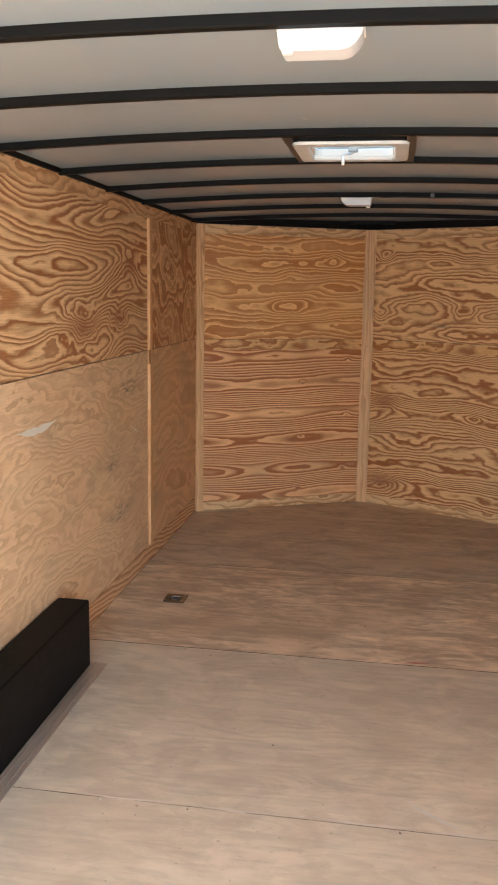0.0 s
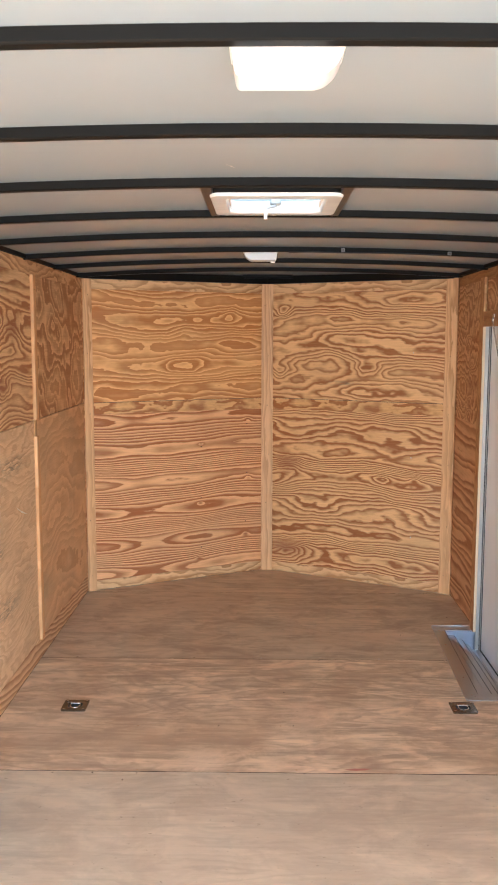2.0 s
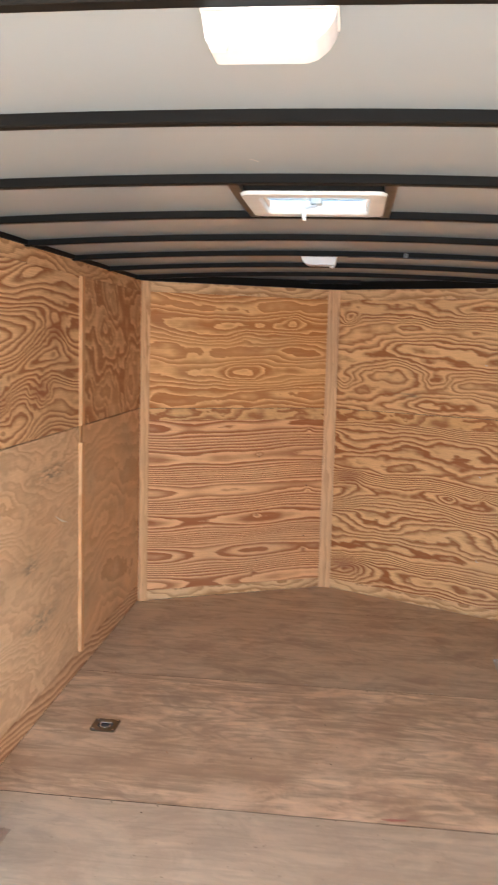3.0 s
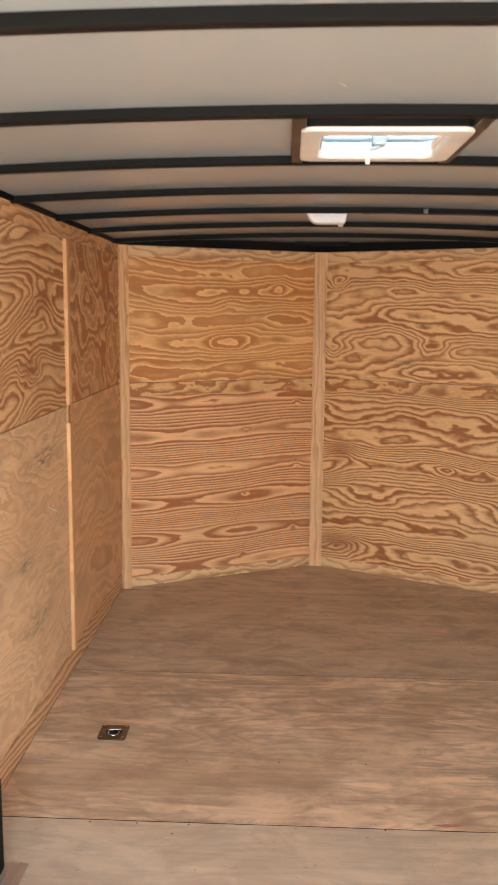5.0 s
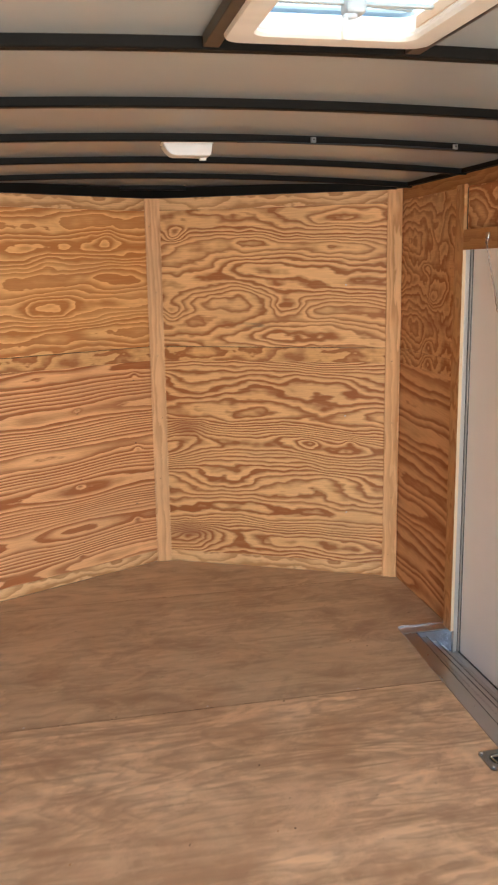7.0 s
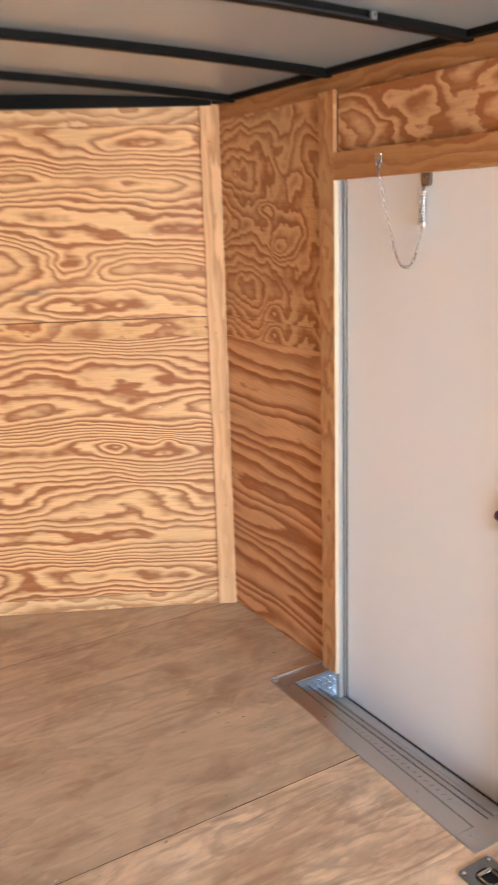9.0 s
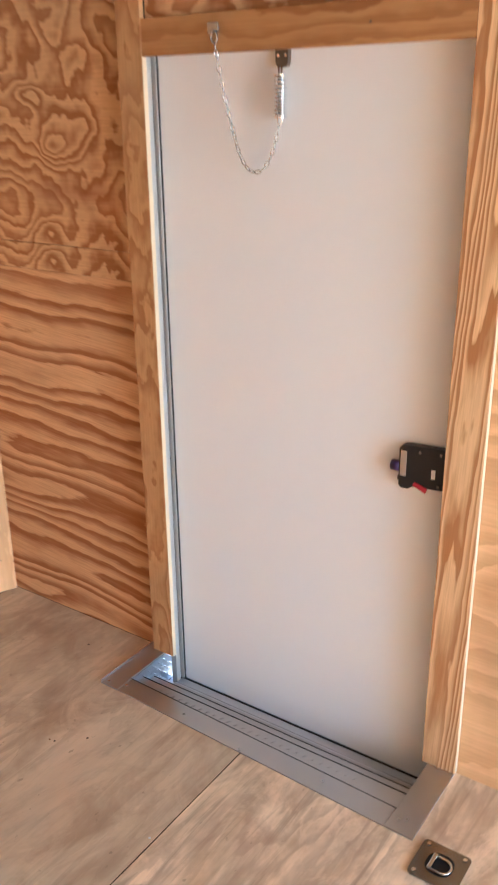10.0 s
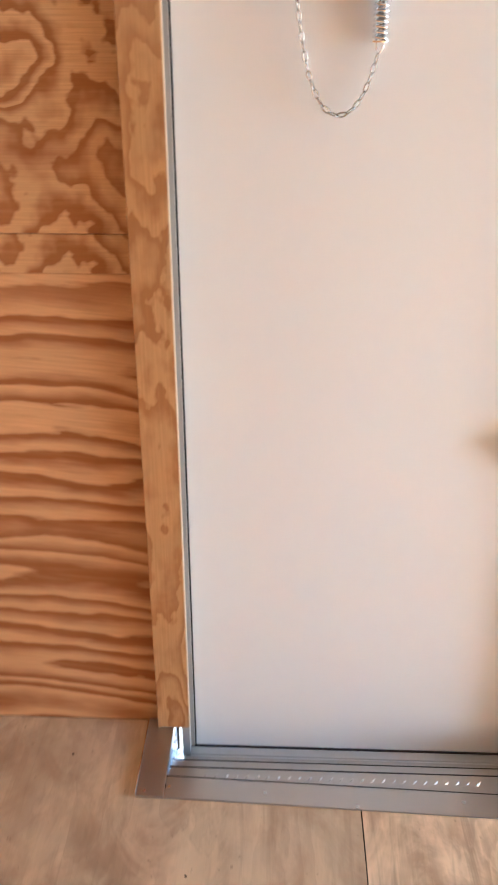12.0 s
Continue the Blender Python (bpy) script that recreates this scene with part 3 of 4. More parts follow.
ys = [REAR, 0.6, 1.4, 2.2, VY0, VY1, 4.0, 4.8, 5.6, 6.2, 6.66]
grid = {(i, j, k): bm.verts.new((x, y, roof_z(x) + 0.01 * k)) for i, x in enumerate(xs) for j, y in enumerate(ys) for k in (0, 1)}


def is_hole(i, j):
    return not (0 <= i < len(xs) - 1 and 0 <= j < len(ys) - 1) or (VX0 - 1e-6 <= xs[i] < VX1 - 1e-6 and ys[j] == VY0)


for i in range(len(xs) - 1):
    for j in range(len(ys) - 1):
        if is_hole(i, j):
            continue
        for k in (0, 1):
            bm.faces.new((grid[i, j, k], grid[i, j + 1, k], grid[i + 1, j + 1, k], grid[i + 1, j, k]))
        for di, dj, p, q in ((-1, 0, (0, 0), (0, 1)), (1, 0, (1, 0), (1, 1)), (0, -1, (0, 0), (1, 0)), (0, 1, (0, 1), (1, 1))):
            if is_hole(i + di, j + dj):
                a, b = (i + p[0], j + p[1]), (i + q[0], j + q[1])
                bm.faces.new((grid[(*a, 0)], grid[(*b, 0)], grid[(*b, 1)], grid[(*a, 1)]))
bmesh.ops.recalc_face_normals(bm, faces=bm.faces[:])
ceiling = tagged(mesh_object("ceiling", bm, SKIN), "glossy off-white metal roof sheet, slightly bowed", "ceiling", kind="structure")


def bow(y):
    """A black steel roof bow across the trailer."""
    end = HALF + 0.01 if y < CORNER - 0.03 else max(0.1, HALF * (TIP - y - 0.03) / (TIP - CORNER))
    t = thing("roof_bow", "black painted steel bow under the roof sheet", "roof beam", (0, y, roof_z(0)), "roof bows")
    for name, section in (("web", ((-0.032, 0.004), (-0.032, -0.021), (-0.029, -0.024), (-0.026, -0.024), (-0.026, 0.004))),
                          ("flange", ((-0.0255, -0.020), (-0.0255, -0.024), (-0.003, -0.024), (0.0, -0.021), (0.0, 0.004), (-0.003, 0.004), (-0.004, -0.020)))):
        b = bmesh.new()
        rings = []
        for i in range(25):
            x = -end + 2 * end * i / 24
            z = roof_z(x) - roof_z(0)
            rings.append([b.verts.new((x, a, z + c)) for a, c in section])
        k = len(section)
        for r, q in zip(rings, rings[1:]):
            for m in range(k):
                b.faces.new((r[m], r[(m + 1) % k], q[(m + 1) % k], q[m]))
        b.faces.new(rings[0])
        b.faces.new(rings[-1][::-1])
        bmesh.ops.recalc_face_normals(b, faces=b.faces[:])
        part(name, b, BLACK, t)
    return t


bow(1.575)
for k in range(-1, 7):
    bow(2.762 + 0.61 * k)
bow(REAR + 0.04), bow(0.31 + 0.61), bow(0.31)
for name, pts in (("left", ((-HALF - 0.012, REAR), (-HALF + 0.016, REAR), (-HALF + 0.016, CORNER), (-HALF - 0.012, CORNER))), ("right", ((HALF - 0.016, REAR), (HALF + 0.012, REAR), (HALF + 0.012, CORNER), (HALF - 0.016, CORNER)))):
    tagged(mesh_object("top_rail", prism(pts, 2.104, 2.128), BLACK), "black steel rail along the top of the wall", "rail", kind="structure")
for s in (-1, 1):
    pts = [(s * HALF, CORNER), (0, TIP), (0, TIP - 0.05), (s * (HALF - 0.03), CORNER - 0.03)]
    tagged(mesh_object("top_rail", prism(pts, 2.100, 2.150), BLACK), "black steel rail along the top of the nose wall", "rail", kind="structure")

# rear ramp lying open, outside
ramp = tagged(mesh_object("ramp_door", prism([(REAR - 0.01, -0.01), (REAR - 2.0, -0.53), (REAR - 2.0, -0.55), (REAR - 0.01, -0.08)], -1.2, 1.2, "x", 0.004), FLOOR), "lowered plywood ramp door at the rear", "ramp", kind="structure")

# ---- things ----
def dome_light(x, y, turn):
    """A wedge-shaped white dome light: base, lens rounded at one end, switch at the other."""
    t = thing("dome_light", "white plastic dome light on the roof sheet beside a bow", "ceiling light", (x, y, roof_z(0) - 0.003), "dome lights", turn)
    part("base", prism(rounded(0.178, 0.094, 0.008), -0.006, 0.002, "z", 0.001), WHITE, t)
    side = [(-0.087, -0.006), (-0.081, -0.042), (-0.076, -0.048), (0.046, -0.048), (0.062, -0.043), (0.076, -0.031), (0.085, -0.016), (0.087, -0.006)]
    part("lens", prism(side, -0.043, 0.043, "y", 0.004), LENS, t)
    part("switch", block((-0.074, -0.047, -0.055), (-0.052, -0.030, -0.036), 0.002), WHITE, t)
    return t


dome_light(0.008, 1.662, 0)
dome_light(-0.044, 4.765, 180)

# roof vent
VCX, VCY = (VX0 + VX1) / 2, (VY0 + VY1) / 2
vent = thing("roof_vent", "white plastic roof vent with translucent lid and crank", "roof vent", (VCX, VCY, 2.142))


def ring(outer, inner, lo, hi, r_out, r_in, bevel=0.0):
    b = bmesh.new()
    a, c = rounded(outer, outer * 1.02, r_out), rounded(inner, inner * 0.98, r_in)
    k = len(a)
    v = [[b.verts.new((x, y, z)) for x, y in o] for o, z in ((a, hi), (a, lo + 0.006), ([(x * 0.985, y * 0.985) for x, y in a], lo), ([(x * 1.03, y * 1.03) for x, y in c], lo), (c, lo + 0.006), (c, hi))]
    for p, q in zip(v, v[1:] + v[:1]):
        for i in range(k):
            b.faces.new((p[i], p[(i + 1) % k], q[(i + 1) % k], q[i]))
    bmesh.ops.recalc_face_normals(b, faces=b.faces[:])
    return b


part("trim_ring", ring(0.400, 0.30, -0.014, -0.004, 0.035, 0.03), GLOW, vent)
part("gasket", ring(0.392, 0.336, -0.004, 0.018, 0.02, 0.02), BLACK, vent)
part("shaft", ring(0.335, 0.300, -0.006, 0.026, 0.03, 0.03), GLOW, vent)
# added tan strips stand for the wood-coloured glow on the shaft's sides
for x in (-0.1475, 0.1445):
    part("liner_strip", block((x, -0.105, 0.000), (x + 0.003, 0.110, 0.020), 0.001), TANGLOW, vent, "tan strip painting wood-coloured light on the vent's inner side")
b = bmesh.new()
loops = [[b.verts.new((x * k, y * k, z)) for x, y in rounded(0.299, 0.293, 0.03)] for k, z in ((1.0, 0.0265), (1.0, 0.034), (0.97, 0.037), (0.7, 0.041), (0.35, 0.044), (0.05, 0.045))]
for p, q in zip(loops, loops[1:]):
    for i in range(len(p)):
        b.faces.new((p[i], p[(i + 1) % len(p)], q[(i + 1) % len(p)], q[i]))
b.faces.new(loops[-1])
bmesh.ops.recalc_face_normals(b, faces=b.faces[:])
part("lid", b, LID, vent, "bluish translucent domed lid")
part("cross_bar", block((-0.146, 0.030, 0.012), (0.146, 0.042, 0.018), 0.002), plain("bar_grey", (0.45, 0.52, 0.55), 0.4), vent)
gear = part("crank_box", block((-0.018, 0.014, -0.004), (0.018, 0.054, 0.026), 0.006), plain("grey_plastic", (0.42, 0.46, 0.47), 0.4), vent, "grey crank housing")
part("lift_arm", tube([(0.012, 0.036, 0.016), (0.06, 0.060, 0.019), (0.125, 0.085, 0.023)], 0.004), plain("arm_grey", (0.36, 0.44, 0.48), 0.4), vent)
crank = part("crank_arm", tube([(0, 0.034, 0.004), (0, 0.030, -0.006), (-0.006, 0.010, -0.012), (-0.030, -0.016, -0.020), (-0.032, -0.018, -0.026)], 0.005), plain("crank_grey", (0.60, 0.60, 0.60), 0.4, 0.2), vent, "grey crank arm")
part("knob", tube([(-0.032, -0.018, -0.024), (-0.032, -0.018, -0.056)], 0.006, 10), WHITE, crank)
for x in (VCX - 0.206, VCX + 0.206):
    tagged(mesh_object("vent_rail", block((x - 0.016, 2.748, 2.136), (x + 0.016, 3.330, 2.162), 0.002), DARKTUBE), "dark steel tube framing the roof vent", "roof beam", "vent rails")

# cable and clips under one bow
cable = tagged(mesh_object("cable", tube([(0.095, 4.545, 2.132), (0.2, 4.542, 2.133), (0.36, 4.542, 2.129), (0.6, 4.542, 2.127), (0.88, 4.543, 2.116)], 0.003, 6), RUBBER), "thin black cable clipped along a roof bow", "cable")
for x in (0.36, 0.88):
    clip = thing("cable_clip", "small grey clip on a black roof bow", "cable clip", (x, 4.545, roof_z(x) - 0.014), "cable clips")
    part("strap", block((-0.009, -0.006, -0.010), (0.009, 0.004, 0.008), 0.002), plain("clip_grey", (0.16, 0.16, 0.155), 0.5), clip)
    part("screw", disc(0.003, 0.002, 8), DARKTUBE, clip, "", pose(0, -0.007, 0, 90))

# wheel box with its flashing
wheel_box = thing("wheel_box", "matt black sheet steel wheel box against the wall", "wheel box", (-1.145, 2.3, 0))
part("shell", prism([(-0.066, 0.0), (0.075, 0.0), (0.075, 0.296), (0.070, 0.301), (-0.066, 0.301)], -0.95, 0.911, "y", 0.003), BOXBLACK, wheel_box)
part("flashing", block((0.076, -0.95, 0.0005), (0.145, 0.93, 0.004), 0.001, 1), FLASHING, wheel_box, "thin flashing strip on the floor, brown of reflected wood in its colour")
for u in (0.092, 0.120):
    part("flashing_rib", block((u, -0.95, 0.0041), (u + 0.006, 0.93, 0.0075), 0.001, 1), FLASHING, wheel_box)


def tie_down(x, y):
    """A recessed floor ring: plate with a dished well, a D ring lying in it, its strap and four screws."""
    t = thing("tie_down_ring", "recessed zinc tie-down ring plate set in the plywood floor", "tie-down ring", (x, y, 0.0), "floor tie-downs")
    part("plate", ring(0.116, 0.066, 0.0005, 0.0065, 0.012, 0.026), DULLZINC, t)
    b = bmesh.new()
    loops = [[b.verts.new((p * s, q * s, z)) for p, q in rounded(0.072, 0.072, 0.03)] for s, z in ((1.0, 0.0058), (0.93, 0.0034), (0.80, 0.0018), (0.50, 0.0010))]
    for p, q in zip(loops, loops[1:]):
        for i in range(len(p)):
            b.faces.new((p[i], p[(i + 1) % len(p)], q[(i + 1) % len(p)], q[i]))
    b.faces.new(loops[-1])
    bmesh.ops.recalc_face_normals(b, faces=b.faces[:])
    for f in b.faces:
        f.smooth = True
    part("well", b, DARKZINC_SHADE, t)
    bend = [(0.022 * math.cos(a), -0.006 + 0.022 * math.sin(a), 0.0052) for a in [math.pi + math.pi * i / 10 for i in range(11)]]
    part("ring", tube([(-0.022, 0.018, 0.006)] + bend + [(0.022, 0.018, 0.006)], 0.0038, 8, True), CHROME, t)
    part("strap", block((-0.025, 0.013, 0.002), (0.025, 0.024, 0.0115), 0.003), CHROME, t, "bright folded strap")
    for sx in (-1, 1):
        for sy in (-1, 1):
            part("screw", disc(0.0052, 0.003, 8), BRIGHT, t, "", pose(sx * 0.045, sy * 0.045, 0.006))
    return t


tie_down(-0.902, 4.083)
tie_down(0.910, 4.094)

# side door with its frame and step well
door = thing("side_door", "closed white trailer side door with a black latch", "door", (1.250, 4.69, -0.12))
part("slab", block((0.0, -0.455, 0.014), (0.03, 0.455, 1.915), 0.003), DOORSKIN, door)
part("gasket", block((-0.003, 0.4275, 0.016), (0.0, 0.4310, 1.905)), RUBBER, door)
part("gasket", block((-0.003, -0.4345, 0.016), (0.0, -0.431, 1.905)), RUBBER, door)
part("sweep", block((-0.006, -0.452, 0.012), (0.0, 0.452, 0.026), 0.001), RUBBER, door)
frame_ = thing("door_frame", "aluminium trailer door frame around the side door", "door frame", (1.236, 4.69, -0.12))
for y in (0.441, -0.462):
    part("jamb", block((-0.016, y, 0.012), (0.004, y + 0.021, 1.925), 0.002), FRAMEWHITE, frame_)
    part("jamb_groove", block((0.004, y + 0.003, 0.012), (0.008, y + 0.018, 1.92)), RUBBER, frame_, "black rubber groove")
    part("jamb_lip", block((0.008, y - (0.0095 if y > 0 else -0.012), 0.012), (0.0125, y + (0.012 if y > 0 else 0.025), 1.92), 0.001), FRAMEWHITE, frame_)
part("head_rail", block((-0.010, -0.44, 1.902), (0.0125, 0.44, 1.925), 0.002), ALU, frame_)
part("sill_rail", block((-0.02, -0.44, 0.012), (0.0075, 0.44, 0.024), 0.002), ALU, frame_)
part("sill_rib", block((-0.032, -0.44, 0.012), (-0.026, 0.44, 0.028), 0.001), ALU, frame_)

latch = thing("door_latch", "black plastic door latch with silver plate and red lever", "door latch", (1.2497, 4.325, 0.85))
shape = [(-0.078, -0.053), (0.030, -0.061), (0.040, -0.069), (0.058, -0.070), (0.067, -0.062), (0.068, 0.034), (0.061, 0.043), (0.045, 0.046), (-0.078, 0.052)]
part("housing", prism(shape, -0.026, 0.0, "x", 0.004), LATCHBLACK, latch)
part("face_plate", block((-0.0275, 0.046, -0.036), (-0.0255, 0.062, 0.030), 0.001), ALU, latch, "silver latch plate")
part("end_cap", tube([(-0.018, 0.063, -0.050), (-0.018, 0.063, -0.040)], 0.008, 10), DARKTUBE, latch)
part("knob", tube([(-0.016, 0.066, -0.016), (-0.016, 0.088, -0.016)], 0.014, 12), PURPLE, latch, "dark violet knob")
part("lever", prism([(-0.008, -0.068), (0.026, -0.054), (0.022, -0.044), (-0.012, -0.056)], -0.031, -0.0262, "x", 0.001), RED, latch, "red lever")
part("sticker", block((-0.0270, -0.029, -0.028), (-0.0261, -0.019, -0.004)), LABELWHITE, latch, "small white sticker")
for y, z in ((0.012, 0.034), (-0.041, 0.038), (-0.038, -0.044)):
    part("screw", disc(0.004, 0.002, 8), DULLZINC, latch, "", pose(-0.026, y, z, 0, -90, 0))

# step well in the floor before the door
well = thing("step_well", "galvanised step well with tread plate at the side door", "step well", (1.0, 4.69, 0))
FL = 0.0045
part("flange", prism([(-0.053, -0.434), (0.016, -0.434), (0.046, 0.478), (-0.018, 0.478)], 0.0006, FL, "z", 0.0008), GALV, well)
part("flange", prism([(-0.019, 0.479), (-0.018, 0.547), (0.236, 0.547), (0.236, 0.481), (0.0465, 0.481)], 0.0006, FL + 0.002, "z", 0.0008), GALV, well)
part("flange", prism([(-0.055, -0.512), (-0.053, -0.435), (0.0165, -0.437), (0.216, -0.437), (0.216, -0.512)], 0.0006, FL + 0.002, "z", 0.0008), GALV, well)


def tread(u0, u1, v0, v1, to):
    """Tread plate: a thin sheet with raised lozenges laid crosswise."""
    b = bmesh.new()
    quad = [b.verts.new(to(u, v, 0)) for u, v in ((u0, v0), (u1, v0), (u1, v1), (u0, v1))]
    back = [b.verts.new(to(u, v, -0.002)) for u, v in ((u0, v0), (u1, v0), (u1, v1), (u0, v1))]
    b.faces.new(quad), b.faces.new(back[::-1])
    for i in range(4):
        b.faces.new((quad[i], back[i], back[(i + 1) % 4], quad[(i + 1) % 4]))
    step, row = 0.026, 0
    v = v0 + 0.012
    while v < v1 - 0.006:
        u = u0 + (0.013 if row % 2 else 0.0) + 0.008
        flip = row % 2
        while u < u1 - 0.008:
            a = radians(45 if flip else -45)
            ca, sa = math.cos(a), math.sin(a)
            o = [b.verts.new(to(u + p * ca - q * sa, v + p * sa + q * ca, h)) for p, q, h in ((-0.010, 0, 0.0), (0, -0.0032, 0.0), (0.010, 0, 0.0), (0, 0.0032, 0.0), (0, 0, 0.0029))]
            for i in range(4):
                b.faces.new((o[i], o[(i + 1) % 4], o[4]))
            u += step
        v += step / 2
        row += 1
    bmesh.ops.recalc_face_normals(b, faces=b.faces[:])
    return b


part("lip", block((-0.017, 0.5475, 0.0006), (0.232, 0.5505, 0.013), 0.001), BRIGHT, well, "bright turned-up edge")
# the near-black edges below paint in the contact shadow between flange and ledges
part("folded_edge", prism([(0.0152, -0.436), (0.0176, -0.436), (0.0478, 0.480), (0.0454, 0.480)], -0.002, FL + 0.0008), DARKZINC_SHADE, well, "step edge darkened to draw its contact shadow")
part("ledge", prism([(0.0180, -0.436), (0.0995, -0.436), (0.0995, 0.480), (0.0482, 0.480)], -0.026, -0.022, "z", 0.001), GALV, well)
part("folded_edge", block((0.1002, -0.436, -0.052), (0.1025, 0.480, -0.0212)), DARKZINC_SHADE, well, "step edge darkened to draw its contact shadow")
part("ledge", block((0.104, -0.436, -0.054), (0.150, 0.480, -0.050), 0.001), GALV, well)
part("folded_edge", block((0.1502, -0.436, -0.080), (0.1522, 0.480, -0.0492)), DARKZINC_SHADE, well, "step edge darkened to draw its contact shadow")
part("ledge", block((0.154, -0.436, -0.082), (0.190, 0.480, -0.078), 0.001), GALV, well)
part("tread_strip", tread(0.066, 0.094, -0.30, 0.40, lambda u, v, h: (u, v, -0.0218 + h)), GALV, well, "diamond tread strip")
part("tread_plate", tread(0.042, 0.245, -0.478, 0.480, lambda u, v, h: (u, v, -0.110 + h)), TREADSKY, well, "diamond tread plate")
part("end_plate", tread(0.042, 0.262, -0.108, -0.001, lambda u, v, h: (u, 0.4805 - h, v)), TREADSKY, well, "diamond tread plate")
part("end_plate", tread(0.042, 0.262, -0.108, -0.001, lambda u, v, h: (u, -0.4365 + h, v)), TREADSKY, well, "diamond tread plate")
part("riser", prism([(0.0140, -0.437), (0.0151, -0.437), (0.0452, 0.4805), (0.0441, 0.4805)], -0.108, -0.0005), GALV, well)
for u, v, up in ((0.206, 0.517, 0.002), (-0.003, 0.528, 0.002), (0.013, 0.470, 0), (0.003, 0.237, 0), (-0.030, 0.018, 0), (-0.007, -0.234, 0), (-0.017, -0.458, 0.002), (-0.006, -0.475, 0.002), (0.204, -0.467, 0.002)):
    part("screw", disc(0.0045, 0.002, 8), BRIGHT, well, "", pose(u, v, FL + up))

# chain holder: hook, chain, spring and top bracket
hook = thing("chain_hook", "small zinc eye bracket on the wooden door header", "hook", (HALF - 0.0165, 4.901, 1.832))
part("plate", block((-0.003, -0.010, -0.012), (0.0, 0.022, 0.012), 0.001), CHROME, hook)
part("eye", tube([(-0.006 + 0.0, 0.0 + 0.009 * math.cos(a), -0.020 + 0.013 * math.sin(a)) for a in [2 * math.pi * i / 14 for i in range(14)]], 0.0025, 6, True), CHROME, hook)
spring = thing("door_spring", "zinc coil spring on a door bracket", "spring", (1.230, 4.739, 1.682))
part("bracket", prism([(-0.013, 0.063), (0.010, 0.060), (0.017, 0.070), (0.018, 0.100), (-0.018, 0.100), (-0.017, 0.072)], 0.006, 0.0195, "x", 0.001), plain("dull_steel", (0.20, 0.17, 0.14), 0.35, 0.9), spring, "dull steel bracket")
for y in (-0.012, 0.008):
    part("screw", disc(0.0035, 0.002, 8), BRIGHT, spring, "", pose(0.0058, y, 0.086, 0, -90, 0))
part("coil", tube([(0.0125 * math.cos(a), 0.0125 * math.sin(a), 0.044 - 0.088 * i / 110) for i, a in ((i, 2 * math.pi * i / 11) for i in range(111))], 0.0027, 6), BRIGHT, spring)
part("rod", tube([(0, -0.004, 0.066), (0, -0.004, -0.040)], 0.0018, 6), CHROME, spring)
part("rod", tube([(0, 0.004, 0.066), (0, 0.004, -0.040)], 0.0018, 6), CHROME, spring)
part("wire_loop", tube([(0, -0.008, -0.040), (0, -0.005, -0.058), (0, 0.001, -0.066), (0, 0.006, -0.058), (0, 0.008, -0.040)], 0.0018, 6), BRIGHT, spring)
for z in (0.043, -0.047):
    part("washer", disc(0.0165, 0.003, 12), BRIGHT, spring, "", pose(0, 0, z))
chain = thing("chain", "slack thin zinc chain hanging on the white door", "chain", (1.25, 4.82, 1.505))
ends = (Vector((HALF - 0.0225, 4.901, 1.802)), Vector((1.228, 4.742, 1.616)))
dip = 1.511


def chain_curve(count):
    """A hanging curve between the hook and the spring."""
    a, b = ends
    span = a.y - b.y
    best = None
    for k in range(1, 400):
        c = 0.004 + k * 0.0004
        ya = c * math.acosh((a.z - dip) / c + 1)
        yb = c * math.acosh((b.z - dip) / c + 1)
        gap = abs(ya + yb - span)
        if best is None or gap < best[0]:
            best = (gap, c, ya, yb)
    _, c, ya, yb = best
    sa, sb = c * math.sinh(ya / c), c * math.sinh(yb / c)
    out = []
    for i in range(count + 1):
        s = sa - (sa + sb) * i / count
        y = c * math.asinh(s / c)
        z = dip + c * (math.cosh(y / c) - 1)
        f = i / count
        out.append(Vector((a.x + (b.x - a.x) * min(1, f * 2.2), a.y - ya + y, z)))
    return out


LINKS = 27
curve = chain_curve(LINKS)
link_mesh = None
for i in range(LINKS):
    p, q = curve[i], curve[i + 1]
    if link_mesh is None:
        half = (q - p).length / 2
        pts = [((half + 0.0012) * math.cos(t), 0.0042 * math.sin(t), 0) for t in [2 * math.pi * k / 12 for k in range(12)]]
        ob = part("link", tube(pts, 0.0015, 5, True), CHROME, chain)
        link_mesh = ob.data
    else:
        ob = new("link", link_mesh)
        ob.parent = chain
    d = (q - p).normalized()
    turn = d.to_track_quat("X", "Z").to_matrix().to_4x4()
    ob.matrix_basis = Matrix.Translation(-Vector((1.25, 4.82, 1.505))) @ Matrix.Translation((p + q) / 2) @ turn @ pose(0, 0, 0, 90 * (i % 2) + 20)

# ---- floor sheets ----
GAP = 0.0034
RIGHT = RIGHT_WALL - 0.001


def floor_sheet(outline, mat):
    """A floor sheet whose sawn edges take the dark gap colour, so that its joints stay dark."""
    b = prism(outline, -0.0155, 0.0)
    for f in b.faces:
        f.material_index = 0 if abs(f.normal.z) > 0.5 else 1
    ob = part("plywood_sheet", b, mat, floor)
    ob.data.materials.append(SUBFLOOR)
    return ob


L = -HALF + 0.002


def sawn(x0, x1, y, gap, side):
    """An uneven sheet edge along a joint, from x0 to x1; side +1 lies beyond the joint, -1 before it."""
    count = max(2, int(abs(x1 - x0) / 0.045))
    return [(x0 + (x1 - x0) * i / count, y + side * (gap + 0.0011 * noise.noise(Vector((x0 * 3 + (x1 - x0) * i / count * 7.0, y * 5.0, side * 3.0))))) for i in range(count + 1)]


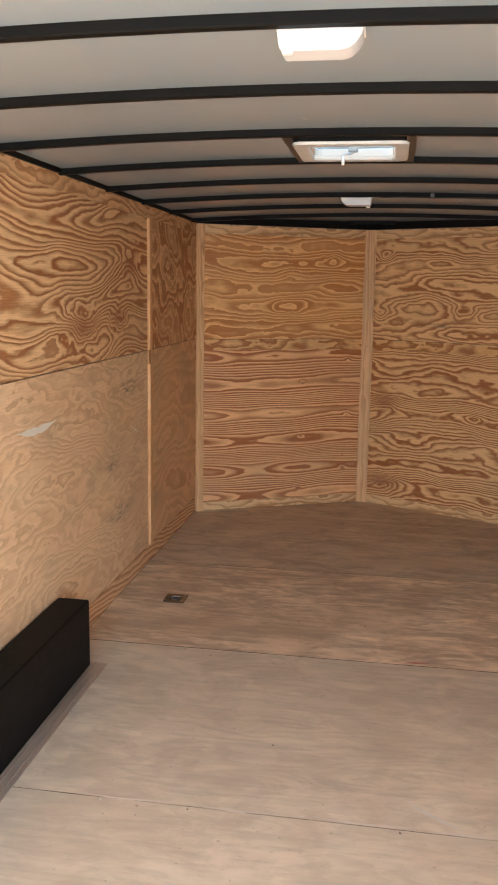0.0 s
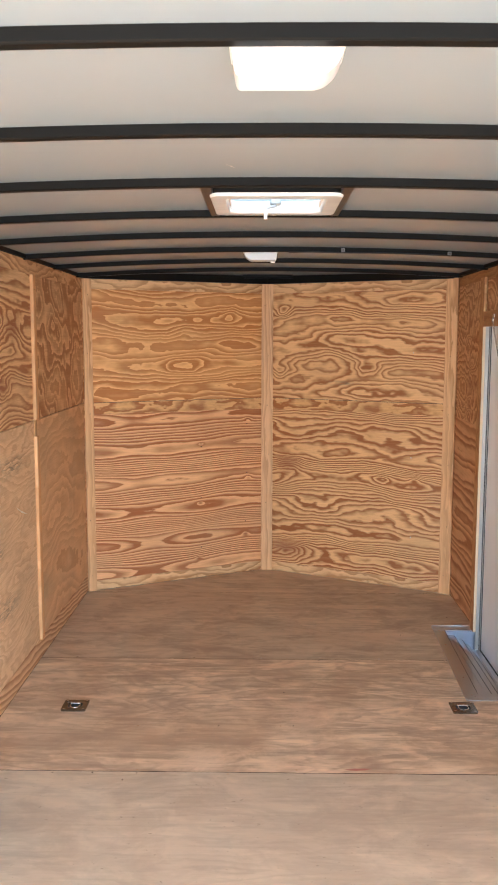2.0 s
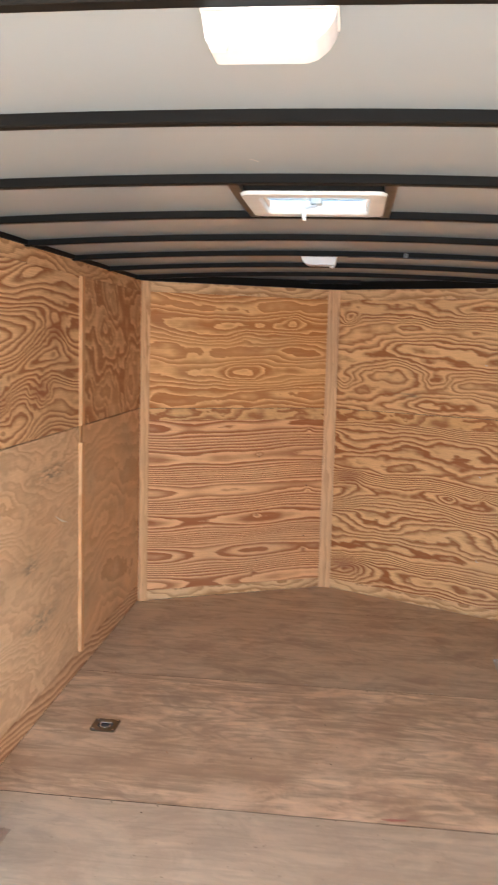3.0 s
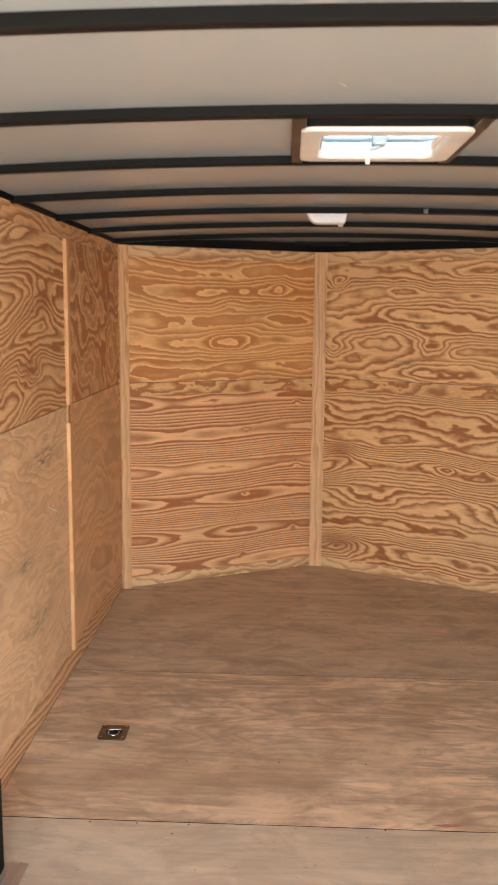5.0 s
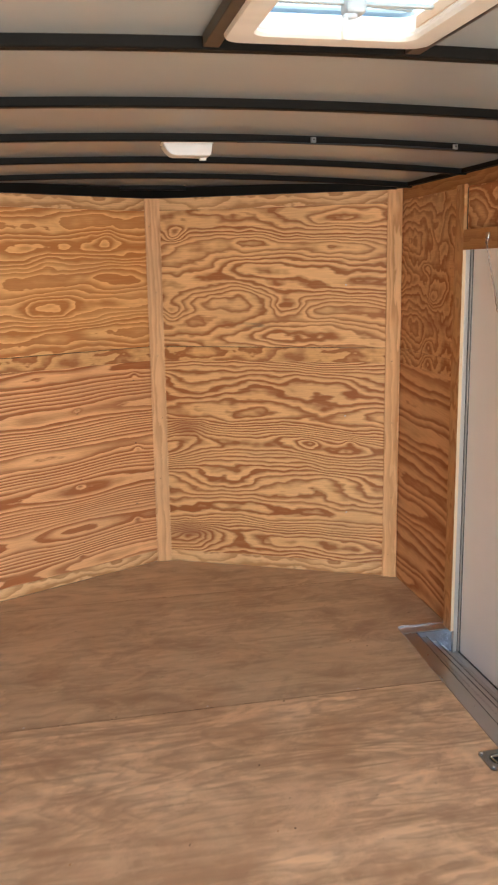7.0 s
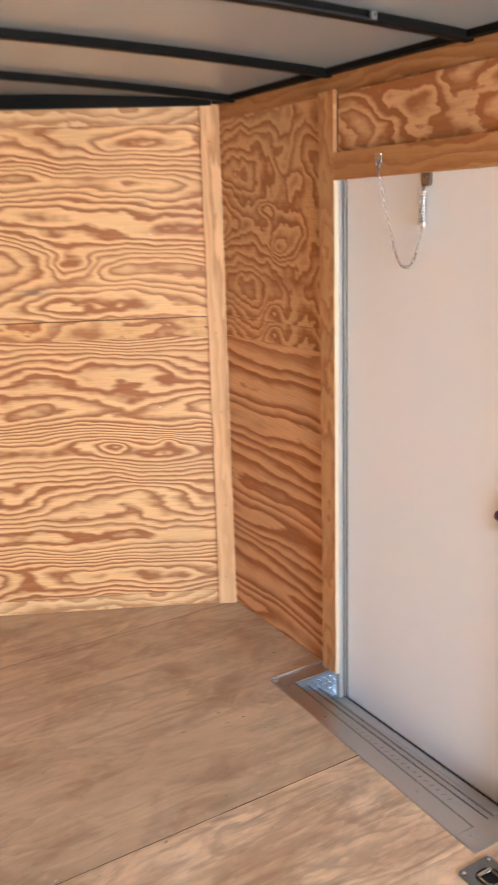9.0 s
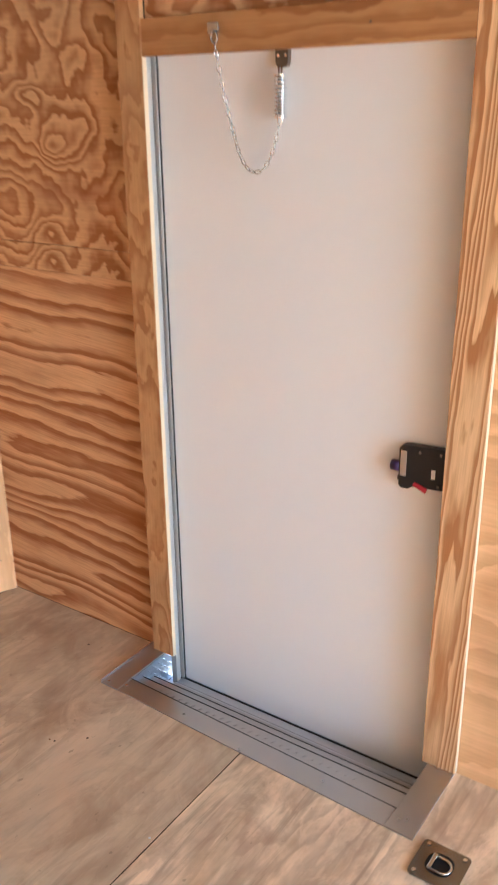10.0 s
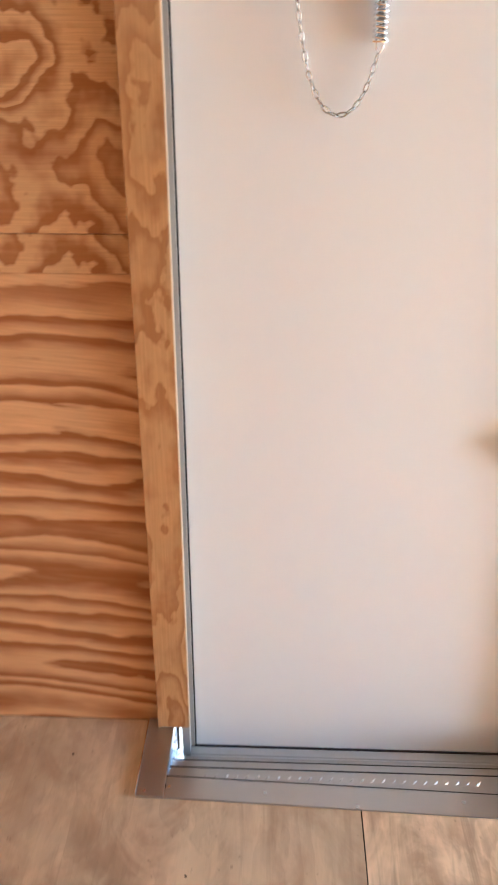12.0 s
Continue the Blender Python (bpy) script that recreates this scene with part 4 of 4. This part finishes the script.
G226, G348, G470, G592 = 0.0010, 0.0020, 0.0014, 0.0008
floor_sheet([(L, REAR + GAP), (RIGHT, REAR + GAP), (RIGHT, 1.04 - GAP), (L, 1.04 - GAP)], FLOOR_PALE)
floor_sheet([(L, 1.04 + GAP), (RIGHT, 1.04 + GAP)] + sawn(RIGHT, L, 2.26, G226, -1), FLOOR_PALE)
floor_sheet(sawn(L, RIGHT, 2.26, G226, 1) + sawn(RIGHT, L, 3.48, G348, -1), FLOOR_PALE)
floor_sheet(sawn(L, RIGHT, 3.48, G348, 1) + [(RIGHT, 4.19), (1.0130, 4.19)] + sawn(1.0130, L, 4.70, G470, -1), FLOOR_WORN)
floor_sheet(sawn(L, 1.0130, 4.70, G470, 1) + [(1.0130, 5.172), (RIGHT, 5.172)] + sawn(RIGHT, L, 5.92, G592, -1), FLOOR)
floor_sheet(sawn(L, RIGHT, 5.92, G592, 1) + [(0.0, TIP - 0.004)], FLOOR)
for y in (4.70, 2.26):
    for i in range(7):
        x = -1.05 + i * 0.33 + random.uniform(-0.03, 0.03)
        if not (y == 4.70 and x > 0.9):
            part("screw", disc(0.0034, 0.001, 8), ALU if i % 2 else DARKWOOD, floor, "", pose(x, y + random.choice((-0.016, 0.014)), 0.0))
for x, y in ((0.079, 4.262), (0.112, 3.897), (-0.221, 3.893), (-0.859, 3.465), (-0.700, 3.467), (-0.524, 3.468), (0.140, 3.473), (-0.572, 3.413), (0.776, 5.095), (0.716, 5.164), (1.111, 5.416), (-0.186, 2.686)):
    part("screw", disc(0.0032, 0.001, 8), DARKWOOD, floor, "", pose(x, y, 0.0))
for x, y in ((0.055, 3.894), (-0.578, 3.885), (-0.884, 3.490), (-0.525, 3.492), (-0.161, 3.492), (-0.161, 3.466), (0.110, 3.502), (0.485, 3.494), (0.713, 5.180)):
    part("screw", disc(0.0030, 0.001, 8), BRIGHT, floor, "", pose(x, y, 0.0))


def smear(name, mat, parent, centre, length, width, yaw, m=None):
    """A thin ragged patch lying on a surface."""
    b = bmesh.new()
    top, low = [], []
    for i in range(13):
        f = i / 12
        w = width * math.sin(math.pi * min(0.97, max(0.03, f))) * random.uniform(0.45, 1.0)
        bend = 0.15 * length * (f - 0.5) ** 2
        top.append(b.verts.new(((f - 0.5) * length, bend + w / 2, 0)))
        low.append(b.verts.new(((f - 0.5) * length, bend - w / 2, 0)))
    for i in range(12):
        b.faces.new((low[i], low[i + 1], top[i + 1], top[i]))
    return part(name, b, mat, parent, "", m if m is not None else pose(*centre, 0, 0, yaw))


for x, w in ((-0.62, 0.30), (-0.25, 0.22), (0.16, 0.34), (0.47, 0.2)):
    smear("torn_veneer", SCUFF, floor, (x, 2.262 + 0.006 * (x > 0), 0.0005), w, 0.012, random.uniform(-1, 1))
smear("red_mark", REDCHALK, floor, (0.357, 3.510, 0.0006), 0.11, 0.022, 4)
smear("scuff_mark", SCUFF, floor, (0.37, 2.35, 0.0006), 0.24, 0.028, -38)
smear("scuff_mark", CREAM, wall_left, None, 0.40, 0.045, 0, pose(-HALF + 0.0006, 3.06, 1.065, 90, 0, 90))
smear("scuff_mark", CREAM, wall_left, None, 0.20, 0.012, 0, pose(-HALF + 0.0006, 4.41, 0.858, 90, 20, 90))

# ---- brads in the wooden strips ----
for wall, us in ((wall_nose_left, (0.03,)), (wall_nose_right, (NOSE_LEN_R - 0.04,))):
    for u in us:
        for k in range(6):
            fixing(u + random.uniform(-0.008, 0.008), -0.0175, 0.12 + 0.37 * k + random.uniform(-0.03, 0.03), 0, DARKWOOD, wall, 0.0022)
for k in range(6):
    part("screw", disc(0.0022, 0.0012, 8), DARKWOOD, wall_left, "", pose(-HALF + 0.0175, 4.70 + random.uniform(-0.008, 0.008), 0.16 + 0.36 * k, 0, 90, 0))
    part("screw", disc(0.0022, 0.0012, 8), DARKWOOD, nose_trim, "", pose(random.uniform(-0.02, 0.02), TIP - 0.0355, 0.15 + 0.36 * k, 90, 0, 0))
for x in (4.90, 4.50):
    part("screw", disc(0.003, 0.0015, 8), CHROME, wall_right, "", pose(HALF - 0.0155, x, 1.822, 0, -90, 0))
smear("scratch", SCUFF, ceiling, (-0.115, 2.57, roof_z(0.115) - 0.0006), 0.05, 0.002, 60)
